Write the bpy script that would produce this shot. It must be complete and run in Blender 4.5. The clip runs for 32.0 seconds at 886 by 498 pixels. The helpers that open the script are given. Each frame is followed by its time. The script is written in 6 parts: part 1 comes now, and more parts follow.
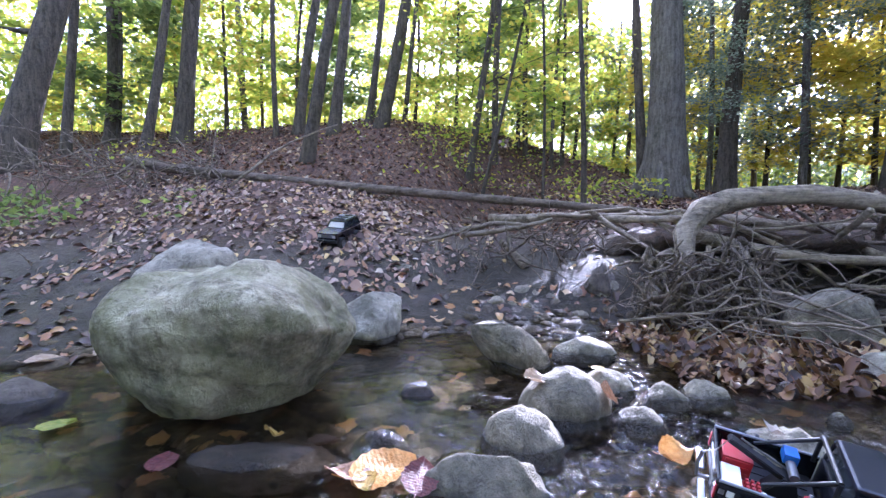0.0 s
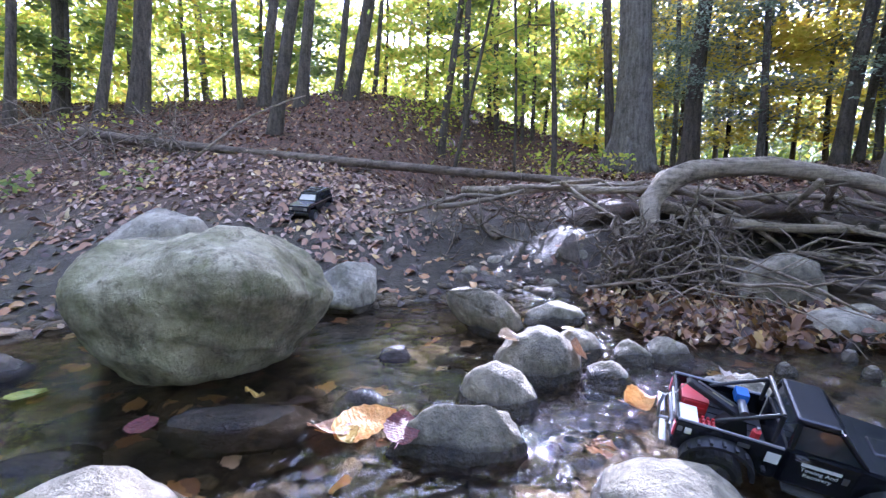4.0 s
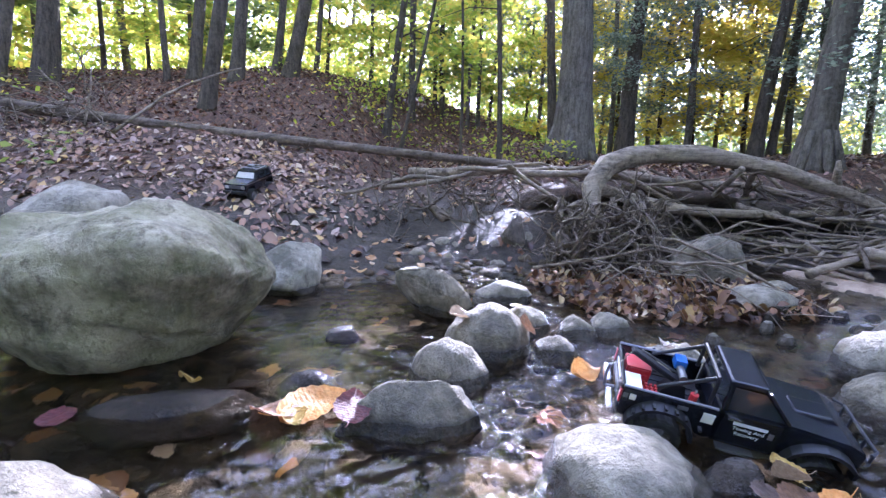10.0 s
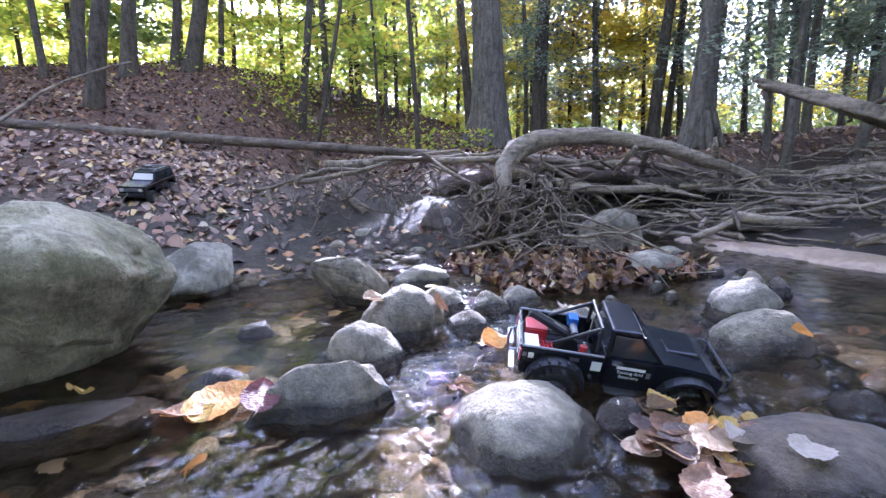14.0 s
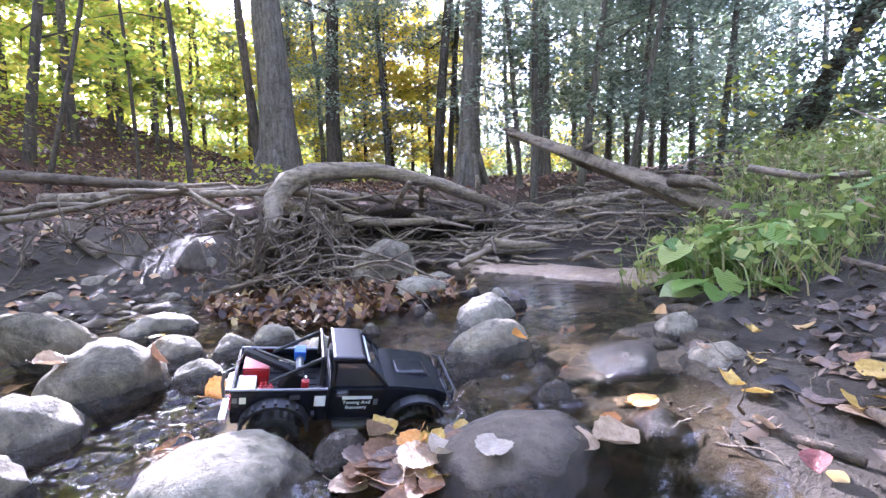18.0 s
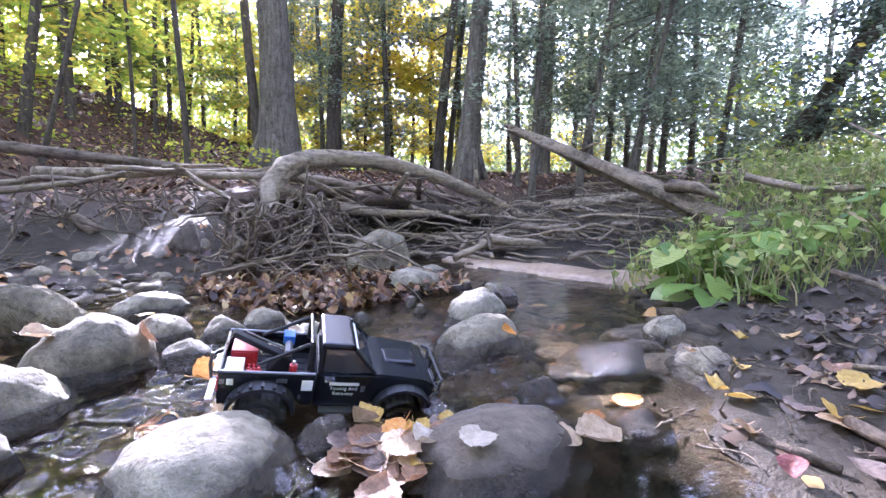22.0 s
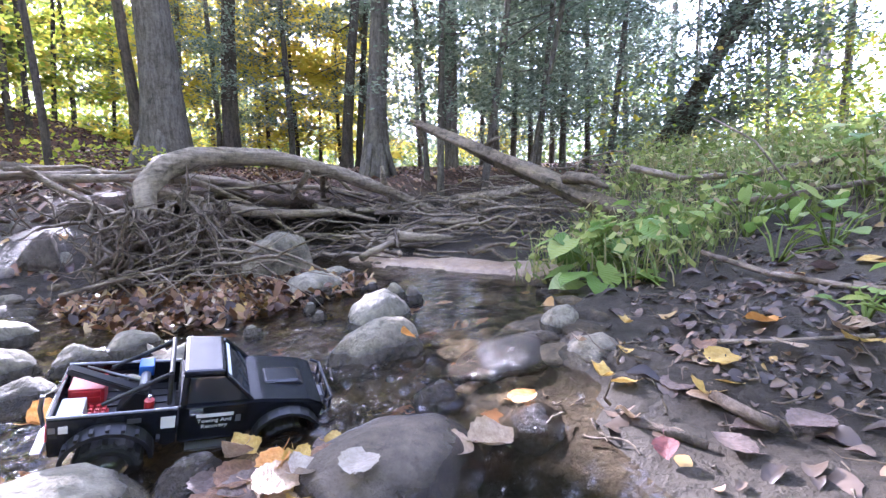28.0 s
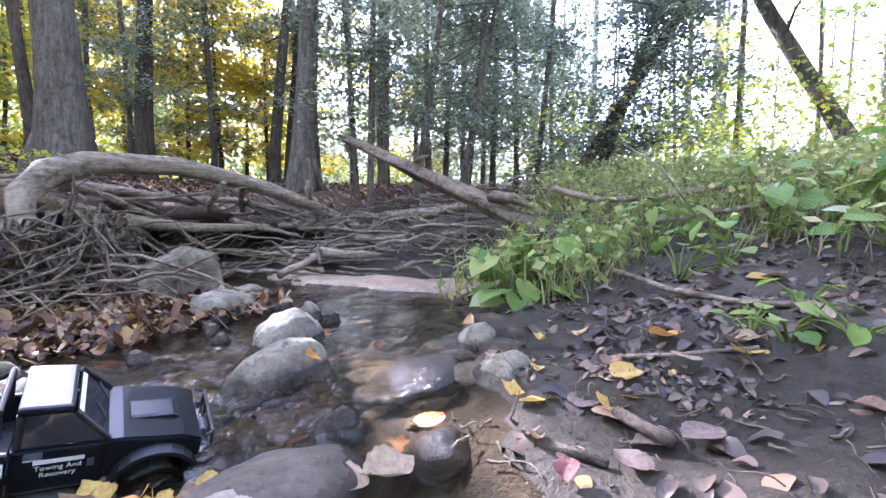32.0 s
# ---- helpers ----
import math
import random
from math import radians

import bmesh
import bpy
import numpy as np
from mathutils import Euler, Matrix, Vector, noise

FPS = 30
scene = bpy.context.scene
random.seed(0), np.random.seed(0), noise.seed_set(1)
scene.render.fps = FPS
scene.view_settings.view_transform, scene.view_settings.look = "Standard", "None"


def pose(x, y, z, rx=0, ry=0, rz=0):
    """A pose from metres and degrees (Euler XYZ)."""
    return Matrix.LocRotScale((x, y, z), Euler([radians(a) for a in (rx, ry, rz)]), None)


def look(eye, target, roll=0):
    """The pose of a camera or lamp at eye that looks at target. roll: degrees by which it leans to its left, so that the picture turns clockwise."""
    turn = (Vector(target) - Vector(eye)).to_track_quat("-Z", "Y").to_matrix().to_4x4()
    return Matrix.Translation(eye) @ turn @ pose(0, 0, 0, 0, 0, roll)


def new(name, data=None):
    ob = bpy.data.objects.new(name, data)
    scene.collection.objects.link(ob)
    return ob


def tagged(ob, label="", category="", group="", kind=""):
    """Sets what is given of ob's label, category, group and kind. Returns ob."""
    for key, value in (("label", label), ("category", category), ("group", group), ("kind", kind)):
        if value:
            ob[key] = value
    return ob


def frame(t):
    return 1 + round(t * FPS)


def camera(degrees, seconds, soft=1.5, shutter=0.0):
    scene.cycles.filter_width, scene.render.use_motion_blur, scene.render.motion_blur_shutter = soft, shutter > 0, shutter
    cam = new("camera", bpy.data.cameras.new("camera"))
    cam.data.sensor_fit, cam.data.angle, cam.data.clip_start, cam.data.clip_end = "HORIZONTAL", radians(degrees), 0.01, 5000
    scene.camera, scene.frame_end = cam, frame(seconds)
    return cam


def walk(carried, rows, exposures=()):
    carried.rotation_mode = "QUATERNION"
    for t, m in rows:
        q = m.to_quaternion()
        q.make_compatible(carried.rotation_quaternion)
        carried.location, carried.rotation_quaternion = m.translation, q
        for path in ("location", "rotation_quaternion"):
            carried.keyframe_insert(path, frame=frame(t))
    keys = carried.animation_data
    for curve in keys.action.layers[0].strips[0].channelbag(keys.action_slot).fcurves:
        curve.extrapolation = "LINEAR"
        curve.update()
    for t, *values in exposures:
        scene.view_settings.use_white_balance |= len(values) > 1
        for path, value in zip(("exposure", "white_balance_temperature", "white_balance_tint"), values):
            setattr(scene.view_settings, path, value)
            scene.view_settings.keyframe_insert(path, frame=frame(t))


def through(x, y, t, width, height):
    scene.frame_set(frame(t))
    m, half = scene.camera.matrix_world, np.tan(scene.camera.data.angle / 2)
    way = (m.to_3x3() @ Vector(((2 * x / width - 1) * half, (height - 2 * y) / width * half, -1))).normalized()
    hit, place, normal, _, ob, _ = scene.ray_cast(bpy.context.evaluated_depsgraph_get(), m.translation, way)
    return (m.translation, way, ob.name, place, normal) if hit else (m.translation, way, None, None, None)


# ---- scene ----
# ---------------------------------------------------------------- camera and walk
cam = camera(89, 32.0, 1.4)
PATH = [
    (0, pose(0.002, -0.078, 0.520, 85.77, 0.23, 0.35)),
    (0.5, pose(-0.009, -0.089, 0.522, 85.59, 0.10, -0.93)),
    (1, pose(-0.011, -0.087, 0.522, 85.10, 0.39, -1.17)),
    (1.5, pose(-0.024, -0.091, 0.504, 83.80, 1.23, -1.82)),
    (2, pose(-0.014, -0.080, 0.497, 85.14, 1.31, -2.57)),
    (2.5, pose(-0.015, -0.088, 0.493, 83.60, 0.52, -3.60)),
    (3, pose(-0.022, -0.097, 0.490, 83.48, 0.04, -3.69)),
    (3.5, pose(-0.012, -0.101, 0.488, 82.98, 0.27, -3.26)),
    (5.5, pose(-0.022, -0.094, 0.489, 82.71, 0.23, -3.89)),
    (6, pose(-0.030, -0.089, 0.487, 82.17, -0.30, -4.26)),
    (6.5, pose(-0.026, -0.085, 0.482, 81.77, -0.12, -4.18)),
    (7, pose(-0.029, -0.086, 0.481, 81.64, -0.19, -4.13)),
    (7.5, pose(-0.029, -0.084, 0.480, 81.65, -0.27, -4.48)),
    (8, pose(-0.028, -0.085, 0.479, 81.59, -0.69, -4.22)),
    (8.5, pose(-0.024, -0.081, 0.476, 81.71, -0.83, -4.81)),
    (9, pose(-0.025, -0.076, 0.463, 81.26, -1.07, -9.79)),
    (9.5, pose(-0.026, -0.078, 0.462, 81.37, -0.62, -10.58)),
    (10, pose(-0.026, -0.078, 0.461, 81.09, -0.81, -10.27)),
    (10.5, pose(-0.024, -0.079, 0.461, 81.01, -0.82, -10.48)),
    (11, pose(-0.024, -0.082, 0.460, 80.77, -0.30, -11.00)),
    (11.5, pose(-0.028, -0.079, 0.461, 80.76, 0.97, -10.64)),
    (12, pose(-0.030, -0.081, 0.460, 80.94, 1.92, -10.53)),
    (12.5, pose(-0.025, -0.081, 0.458, 80.53, 2.23, -10.76)),
    (13, pose(-0.019, -0.089, 0.456, 80.66, 0.87, -13.12)),
    (13.5, pose(-0.004, -0.100, 0.449, 80.43, 1.37, -14.75)),
    (14, pose(0.024, -0.121, 0.436, 80.19, 1.95, -19.47)),
    (14.5, pose(0.082, -0.114, 0.442, 82.57, 3.53, -28.85)),
    (15, pose(0.116, -0.134, 0.438, 82.24, 3.50, -31.02)),
    (15.5, pose(0.165, -0.152, 0.435, 83.94, 2.64, -35.74)),
    (17.5, pose(0.205, -0.153, 0.396, 84.51, 4.50, -42.36)),
    (18, pose(0.207, -0.159, 0.392, 84.23, 2.47, -43.24)),
    (18.5, pose(0.202, -0.158, 0.393, 84.19, 2.27, -43.89)),
    (19, pose(0.202, -0.154, 0.391, 83.52, 1.99, -43.95)),
    (19.5, pose(0.200, -0.155, 0.389, 83.39, 3.24, -42.90)),
    (20, pose(0.205, -0.160, 0.388, 83.80, 0.71, -44.30)),
    (20.5, pose(0.211, -0.160, 0.387, 83.48, -0.83, -45.09)),
    (21, pose(0.208, -0.161, 0.386, 83.42, -1.35, -45.29)),
    (21.5, pose(0.211, -0.161, 0.384, 83.15, -1.56, -44.67)),
    (22, pose(0.207, -0.162, 0.388, 83.46, -0.43, -43.54)),
    (22.5, pose(0.210, -0.162, 0.388, 83.46, -1.29, -44.28)),
    (23, pose(0.211, -0.162, 0.390, 83.34, -1.49, -44.56)),
    (23.5, pose(0.211, -0.164, 0.388, 82.35, -1.18, -42.74)),
    (24, pose(0.215, -0.163, 0.386, 82.58, -0.90, -43.82)),
    (24.5, pose(0.225, -0.162, 0.389, 82.92, 0.02, -46.49)),
    (25, pose(0.255, -0.164, 0.390, 84.11, 1.79, -51.48)),
    (25.5, pose(0.263, -0.168, 0.389, 82.91, 0.76, -49.79)),
    (26, pose(0.277, -0.171, 0.388, 82.46, 0.74, -50.59)),
    (26.5, pose(0.281, -0.166, 0.385, 82.92, 0.62, -53.45)),
    (28.5, pose(0.286, -0.177, 0.402, 82.62, 1.86, -54.65)),
    (29, pose(0.290, -0.177, 0.404, 83.42, 3.42, -55.49)),
    (29.5, pose(0.291, -0.174, 0.403, 83.69, 3.52, -55.39)),
    (30, pose(0.295, -0.173, 0.398, 83.43, 3.43, -56.35)),
    (30.5, pose(0.309, -0.174, 0.393, 84.75, 2.74, -57.96)),
    (31, pose(0.330, -0.183, 0.389, 85.28, 1.12, -60.32)),
    (31.5, pose(0.344, -0.193, 0.386, 85.42, 0.37, -61.97)),
    (32, pose(0.346, -0.199, 0.386, 84.97, 0.01, -62.28)),
]
EXPOSE = 3.95
walk(cam, PATH, [(0, EXPOSE + 0.15, 4850, 30), (14, EXPOSE + 0.18, 4950, 31), (17, EXPOSE + 0.55, 5150, 33), (32, EXPOSE + 0.58, 5180, 32)])


# ---------------------------------------------------------------- light
SUN_BEARING, SUN_HEIGHT = 20.5, 27.0
world = bpy.data.worlds.new("sky")
scene.world = world
world.use_nodes = True
wn = world.node_tree
wn.nodes.clear()
w_out, w_bg, w_sky = wn.nodes.new("ShaderNodeOutputWorld"), wn.nodes.new("ShaderNodeBackground"), wn.nodes.new("ShaderNodeTexSky")
w_sky.sky_type, w_sky.sun_disc = "NISHITA", False
w_sky.sun_elevation, w_sky.sun_rotation = radians(SUN_HEIGHT), radians(SUN_BEARING)
w_sky.air_density, w_sky.dust_density, w_sky.ozone_density = 0.55, 1.2, 0.5
w_bg.inputs["Strength"].default_value = 0.15
w_haze = wn.nodes.new("ShaderNodeHueSaturation")  # thin haze takes most of the blue out
w_haze.inputs["Saturation"].default_value = 0.5
wn.links.new(w_sky.outputs[0], w_haze.inputs["Color"])
wn.links.new(w_haze.outputs[0], w_bg.inputs[0])
wn.links.new(w_bg.outputs[0], w_out.inputs[0])
sun = new("sun", bpy.data.lights.new("sun", "SUN"))
sun.data.energy, sun.data.angle, sun.data.color = 1.7, radians(0.6), (1.0, 0.93, 0.82)
sun_way = Vector((math.sin(radians(SUN_BEARING)) * math.cos(radians(SUN_HEIGHT)), math.cos(radians(SUN_BEARING)) * math.cos(radians(SUN_HEIGHT)), math.sin(radians(SUN_HEIGHT))))
sun.matrix_world = look(sun_way * 50, (0, 0, 0))


# ---------------------------------------------------------------- helpers for meshes and materials
def mesh_object(name, bm, material, parent=None, smooth_faces=True):
    me = bpy.data.meshes.new(name)
    bm.to_mesh(me)
    bm.free()
    if smooth_faces:
        me.polygons.foreach_set("use_smooth", [True] * len(me.polygons))
    for m in material if isinstance(material, (list, tuple)) else [material]:
        me.materials.append(m)
    ob = new(name, me)
    if parent is not None:
        ob.parent = parent
    return ob


def part(name, bm, material, parent, label="", smooth_faces=False):
    ob = mesh_object(name, bm, material, parent, smooth_faces)
    return tagged(ob, label) if label else ob


def array_object(name, verts, faces, material, parent=None, smooth_faces=False):
    me = bpy.data.meshes.new(name)
    verts, faces = np.asarray(verts, float), np.asarray(faces, int)
    n = faces.shape[1]
    me.vertices.add(len(verts))
    me.vertices.foreach_set("co", verts.ravel())
    me.loops.add(faces.size)
    me.loops.foreach_set("vertex_index", faces.ravel())
    me.polygons.add(len(faces))
    me.polygons.foreach_set("loop_start", np.arange(0, faces.size, n))
    me.polygons.foreach_set("use_smooth", np.full(len(faces), smooth_faces))
    me.update(calc_edges=True)
    me.materials.append(material)
    ob = new(name, me)
    if parent is not None:
        ob.parent = parent
    return ob


class Nodes:
    """A small builder for node materials."""

    def __init__(self, name):
        self.mat = bpy.data.materials.new(name)
        self.mat.use_nodes = True
        self.tree = self.mat.node_tree
        self.tree.nodes.clear()
        self.out = self.tree.nodes.new("ShaderNodeOutputMaterial")

    def add(self, kind, **values):
        n = self.tree.nodes.new("ShaderNode" + kind)
        for key, v in values.items():
            self.put(n, key.replace("_", " "), v)
        return n

    def put(self, n, key, v):
        s = n.inputs[int(key[1:])] if key[0] == "i" and key[1:].isdigit() else n.inputs[key]
        if isinstance(v, bpy.types.NodeSocket):
            self.tree.links.new(v, s)
        else:
            s.default_value = v

    def noise(self, scale, detail=5.0, rough=0.6, space="Object", stretch=None):
        c = self.add("TexCoord").outputs[space]
        if stretch:
            m = self.add("Mapping", Scale=stretch)
            self.put(m, "Vector", c)
            c = m.outputs[0]
        n = self.add("TexNoise", Scale=scale, Detail=detail, Roughness=rough)
        self.put(n, "Vector", c)
        return n.outputs["Fac"]

    def ramp(self, fac, stops):
        r = self.add("ValToRGB")
        self.put(r, "Fac", fac)
        e = r.color_ramp.elements
        while len(e) < len(stops):
            e.new(0.5)
        for k, (p, c) in zip(e, stops):
            k.position, k.color = p, (*c, 1)
        return r.outputs["Color"]

    def mix(self, fac, a, b, blend="MIX"):
        m = self.add("MixRGB")
        m.blend_type = blend
        for k, v in (("Fac", fac), ("Color1", a), ("Color2", b)):
            self.put(m, k, v if not isinstance(v, tuple) or len(v) == 4 else (*v, 1))
        return m.outputs[0]

    def math(self, op, a, b=0.0):
        m = self.add("Math", i0=a, i1=b)
        m.operation = op
        return m.outputs[0]

    def bump(self, height, strength, distance):
        return self.add("Bump", Strength=strength, Distance=distance, Height=height).outputs[0]

    def finish(self, shader):
        self.tree.links.new(shader, self.out.inputs["Surface"])
        return self.mat

    def surface(self, color, rough, normal=None, metal=0.0, spec=0.5, coat=0.0):
        p = self.add("BsdfPrincipled", Metallic=metal)
        self.put(p, "Base Color", color if not isinstance(color, tuple) or len(color) == 4 else (*color, 1))
        self.put(p, "Roughness", rough)
        self.put(p, "Specular IOR Level", spec)
        self.put(p, "Coat Weight", coat)
        if normal is not None:
            self.put(p, "Normal", normal)
        return self.finish(p.outputs[0])


def stone_material(name, dark, light, moss=None, wet=False):
    n = Nodes(name)
    big, fine, speck = n.noise(5, 6, 0.65), n.noise(38, 8, 0.7), n.noise(150, 4, 0.7)
    mixf = n.math("ADD", n.math("MULTIPLY", big, 0.68), n.math("MULTIPLY", fine, 0.32))
    col = n.ramp(mixf, [(0.4, dark), (0.5, tuple(0.5 * (a + b) for a, b in zip(dark, light))), (0.58, light)])
    # Darker mottling from its own noise, colour only, apart from the bump.
    dark_mottle = n.ramp(n.noise(26, 8, 0.75), [(0.54, (0, 0, 0)), (0.62, (1, 1, 1))])
    col = n.mix(n.math("MULTIPLY", dark_mottle, 0.6), col, tuple(0.6 * c for c in dark))
    col = n.mix(n.math("MULTIPLY", n.math("GREATER_THAN", speck, 0.62), 0.25), col, tuple(0.45 * c for c in dark))
    patch = n.ramp(n.noise(3.2, 5, 0.6), [(0.42, (0, 0, 0)), (0.6, (1, 1, 1))])
    col = n.mix(n.math("MULTIPLY", patch, 0.4), col, n.mix(1.0, col, (0.72, 0.66, 0.5), "MULTIPLY"))
    own = n.add("ObjectInfo").outputs["Random"]
    col = n.mix(1.0, col, n.ramp(own, [(0.0, (0.68, 0.66, 0.62)), (0.5, (0.95, 0.9, 0.82)), (1.0, (1.1, 1.1, 1.08))]), "MULTIPLY")
    if moss:
        up = n.ramp(n.noise(9, 8, 0.75), [(0.44, (0, 0, 0)), (0.58, (1, 1, 1))])
        col = n.mix(n.math("MULTIPLY", up, 0.45), col, moss)
    bump = n.bump(n.math("ADD", n.math("MULTIPLY", fine, 0.9), n.math("MULTIPLY", speck, 0.4)), 0.9, 0.022)
    if wet:
        # a dark wet band near the waterline, with a wandering edge
        z = n.add("SeparateXYZ")
        n.put(z, "Vector", n.add("NewGeometry").outputs["Position"])
        lvl = n.math("ADD", z.outputs[2], n.math("MULTIPLY", n.math("SUBTRACT", big, 0.5), 0.06))
        soak = n.ramp(lvl, [(0.022, (1, 1, 1)), (0.036, (0, 0, 0))])
        col = n.mix(soak, col, n.mix(1.0, col, (0.28, 0.26, 0.24), "MULTIPLY"))
        rough = n.math("SUBTRACT", 0.78, n.math("MULTIPLY", soak, 0.58))
        return n.surface(col, rough, bump, spec=0.5)
    return n.surface(col, 0.75, bump, spec=0.4)


MAT_BOULDER = stone_material("boulder_stone", (0.12, 0.11, 0.07), (0.52, 0.48, 0.35), (0.22, 0.22, 0.09))
MAT_ROCK = stone_material("creek_stone", (0.12, 0.108, 0.08), (0.43, 0.385, 0.305), wet=True)
MAT_PALE = stone_material("pale_stone", (0.17, 0.158, 0.124), (0.53, 0.485, 0.4), wet=True)
MAT_BED = stone_material("creek_bed_stone", (0.03, 0.023, 0.014), (0.19, 0.145, 0.085))
MAT_BROWN = stone_material("brown_stone", (0.1, 0.085, 0.07), (0.24, 0.2, 0.17), wet=True)


def bark_material(name, dark, light, grain=(1, 1, 0.2)):
    n = Nodes(name)
    ridges = n.math("ADD", n.math("MULTIPLY", n.noise(24, 8, 0.72, stretch=grain), 0.65), n.math("MULTIPLY", n.noise(30, 6, 0.7), 0.35))
    big = n.noise(2.2, 4, 0.6)
    col = n.ramp(ridges, [(0.38, dark), (0.64, light)])
    lichen = n.ramp(n.noise(7, 6, 0.7), [(0.54, (0, 0, 0)), (0.64, (1, 1, 1))])
    col = n.mix(n.math("MULTIPLY", lichen, 0.35), col, n.mix(0.55, col, tuple(0.5 * c + 0.1 for c in light)))
    col = n.mix(n.math("MULTIPLY", big, 0.35), col, n.mix(0.5, col, (0.16, 0.17, 0.11)))
    return n.surface(col, 0.9, n.bump(ridges, 0.9, 0.03), spec=0.15)


MAT_BARK = bark_material("tree_bark", (0.024, 0.018, 0.013), (0.14, 0.108, 0.08))
# Grey bark; its lighter tone also puts haze into far and cedar trunks.
MAT_BARK_GREY_AND_HAZED = bark_material("grey_and_hazed_bark", (0.045, 0.038, 0.03), (0.22, 0.185, 0.145))
MAT_DRIFT = bark_material("bare_driftwood", (0.07, 0.053, 0.038), (0.5, 0.4, 0.29), (0.1, 1.2, 1.2))
MAT_STICK = bark_material("weathered_stick", (0.08, 0.06, 0.045), (0.41, 0.325, 0.24), (0.2, 0.6, 1))
MAT_LOG = bark_material("brown_log_bark", (0.045, 0.033, 0.025), (0.25, 0.19, 0.145), (0.15, 1, 1))
MAT_SPLIT = bark_material("split_weathered_wood", (0.04, 0.03, 0.021), (0.33, 0.255, 0.18), (1, 0.1, 0.25))
MAT_ROOT = bark_material("dark_root", (0.05, 0.038, 0.028), (0.32, 0.25, 0.19), (1, 1, 1))

n = Nodes("wet_mud")
big, fine = n.noise(1.6, 6, 0.6), n.noise(24, 8, 0.7)
col = n.ramp(n.math("ADD", n.math("MULTIPLY", big, 0.5), n.math("MULTIPLY", fine, 0.5)), [(0.36, (0.045, 0.038, 0.028)), (0.5, (0.125, 0.104, 0.078)), (0.62, (0.21, 0.176, 0.135))])
z = n.add("SeparateXYZ")
n.put(z, "Vector", n.add("NewGeometry").outputs["Position"])
dry = n.ramp(n.math("ADD", z.outputs[2], n.math("MULTIPLY", n.math("SUBTRACT", big, 0.5), 0.3)), [(0.1, (0, 0, 0)), (0.5, (1, 1, 1))])
litter = n.ramp(n.noise(34, 6, 0.75), [(0.4, (0.03, 0.018, 0.013)), (0.52, (0.1, 0.052, 0.032)), (0.66, (0.24, 0.13, 0.078))])
hillside = n.ramp(z.outputs[2], [(0.25, (0, 0, 0)), (0.5, (1, 1, 1))])
col = n.mix(n.math("MULTIPLY", hillside, 0.85), col, litter)
col = n.mix(n.math("SUBTRACT", 1.0, dry), col, n.mix(1.0, col, (0.37, 0.36, 0.35), "MULTIPLY"))
bed = n.ramp(n.math("ADD", z.outputs[2], 0.5), [(0.46, (1, 1, 1)), (0.497, (0, 0, 0))])
col = n.mix(bed, col, n.ramp(n.noise(14, 7, 0.7), [(0.36, (0.007, 0.005, 0.0035)), (0.52, (0.026, 0.019, 0.011)), (0.64, (0.06, 0.043, 0.025))]))
MAT_MUD = n.surface(col, n.math("ADD", 0.52, n.math("MULTIPLY", dry, 0.36)), n.bump(n.math("ADD", fine, n.math("MULTIPLY", n.noise(90, 4, 0.7), 0.4)), 1.0, 0.024), spec=0.2)

n = Nodes("stream_water")
glass = n.add("BsdfPrincipled", Roughness=0.014, IOR=1.333)
n.put(glass, "Base Color", (0.6, 0.51, 0.36, 1))
n.put(glass, "Transmission Weight", 1.0)
ripple = n.math("ADD", n.math("MULTIPLY", n.noise(16, 3, 0.55, stretch=(1.3, 0.8, 1)), 0.6), n.math("MULTIPLY", n.noise(55, 2, 0.5, stretch=(1.4, 0.7, 1)), 0.3))
n.put(glass, "Normal", n.bump(ripple, 0.4, 0.013))
MAT_WATER = n.finish(glass.outputs[0])

n = Nodes("wet_sand")
MAT_SAND = n.surface(n.ramp(n.noise(20, 8, 0.7), [(0.35, (0.22, 0.15, 0.1)), (0.65, (0.42, 0.31, 0.215))]), 0.35, n.bump(n.noise(60, 6, 0.7), 0.5, 0.01))


def leaf_material(name, stops, through=0.5, rough=0.55):
    """Thin leaves that let light through, each island with its own tint."""
    n = Nodes(name)
    pick = n.add("NewGeometry").outputs["Random Per Island"]
    col = n.ramp(pick, stops)
    col = n.mix(n.math("MULTIPLY", n.noise(60, 4, 0.7), 0.4), col, n.mix(1.0, col, (0.55, 0.5, 0.45), "MULTIPLY"))
    body = n.add("BsdfPrincipled", Roughness=rough)
    n.put(body, "Base Color", col)
    n.put(body, "Specular IOR Level", 0.3)
    glow = n.add("BsdfTranslucent")
    n.put(glow, "Color", col)
    m = n.add("MixShader", Fac=through)
    n.tree.links.new(body.outputs[0], m.inputs[1])
    n.tree.links.new(glow.outputs[0], m.inputs[2])
    return n.finish(m.outputs[0])


MAT_LEAF_YELLOW = leaf_material("autumn_foliage", [(0.0, (0.24, 0.33, 0.04)), (0.4, (0.42, 0.5, 0.055)), (0.75, (0.62, 0.58, 0.07)), (1.0, (0.62, 0.44, 0.07))], 0.68)
MAT_LEAF_GREEN = leaf_material("green_foliage", [(0.0, (0.12, 0.18, 0.05)), (0.5, (0.25, 0.33, 0.08)), (1.0, (0.42, 0.46, 0.12))], 0.55)
MAT_LEAF_GOLD = leaf_material("gold_foliage", [(0.0, (0.58, 0.52, 0.055)), (0.6, (0.76, 0.66, 0.075)), (1.0, (0.72, 0.52, 0.075))], 0.74)
MAT_LEAF_CEDAR = leaf_material("cedar_foliage", [(0.0, (0.12, 0.16, 0.1)), (0.6, (0.25, 0.3, 0.2)), (1.0, (0.38, 0.42, 0.28))], 0.62)
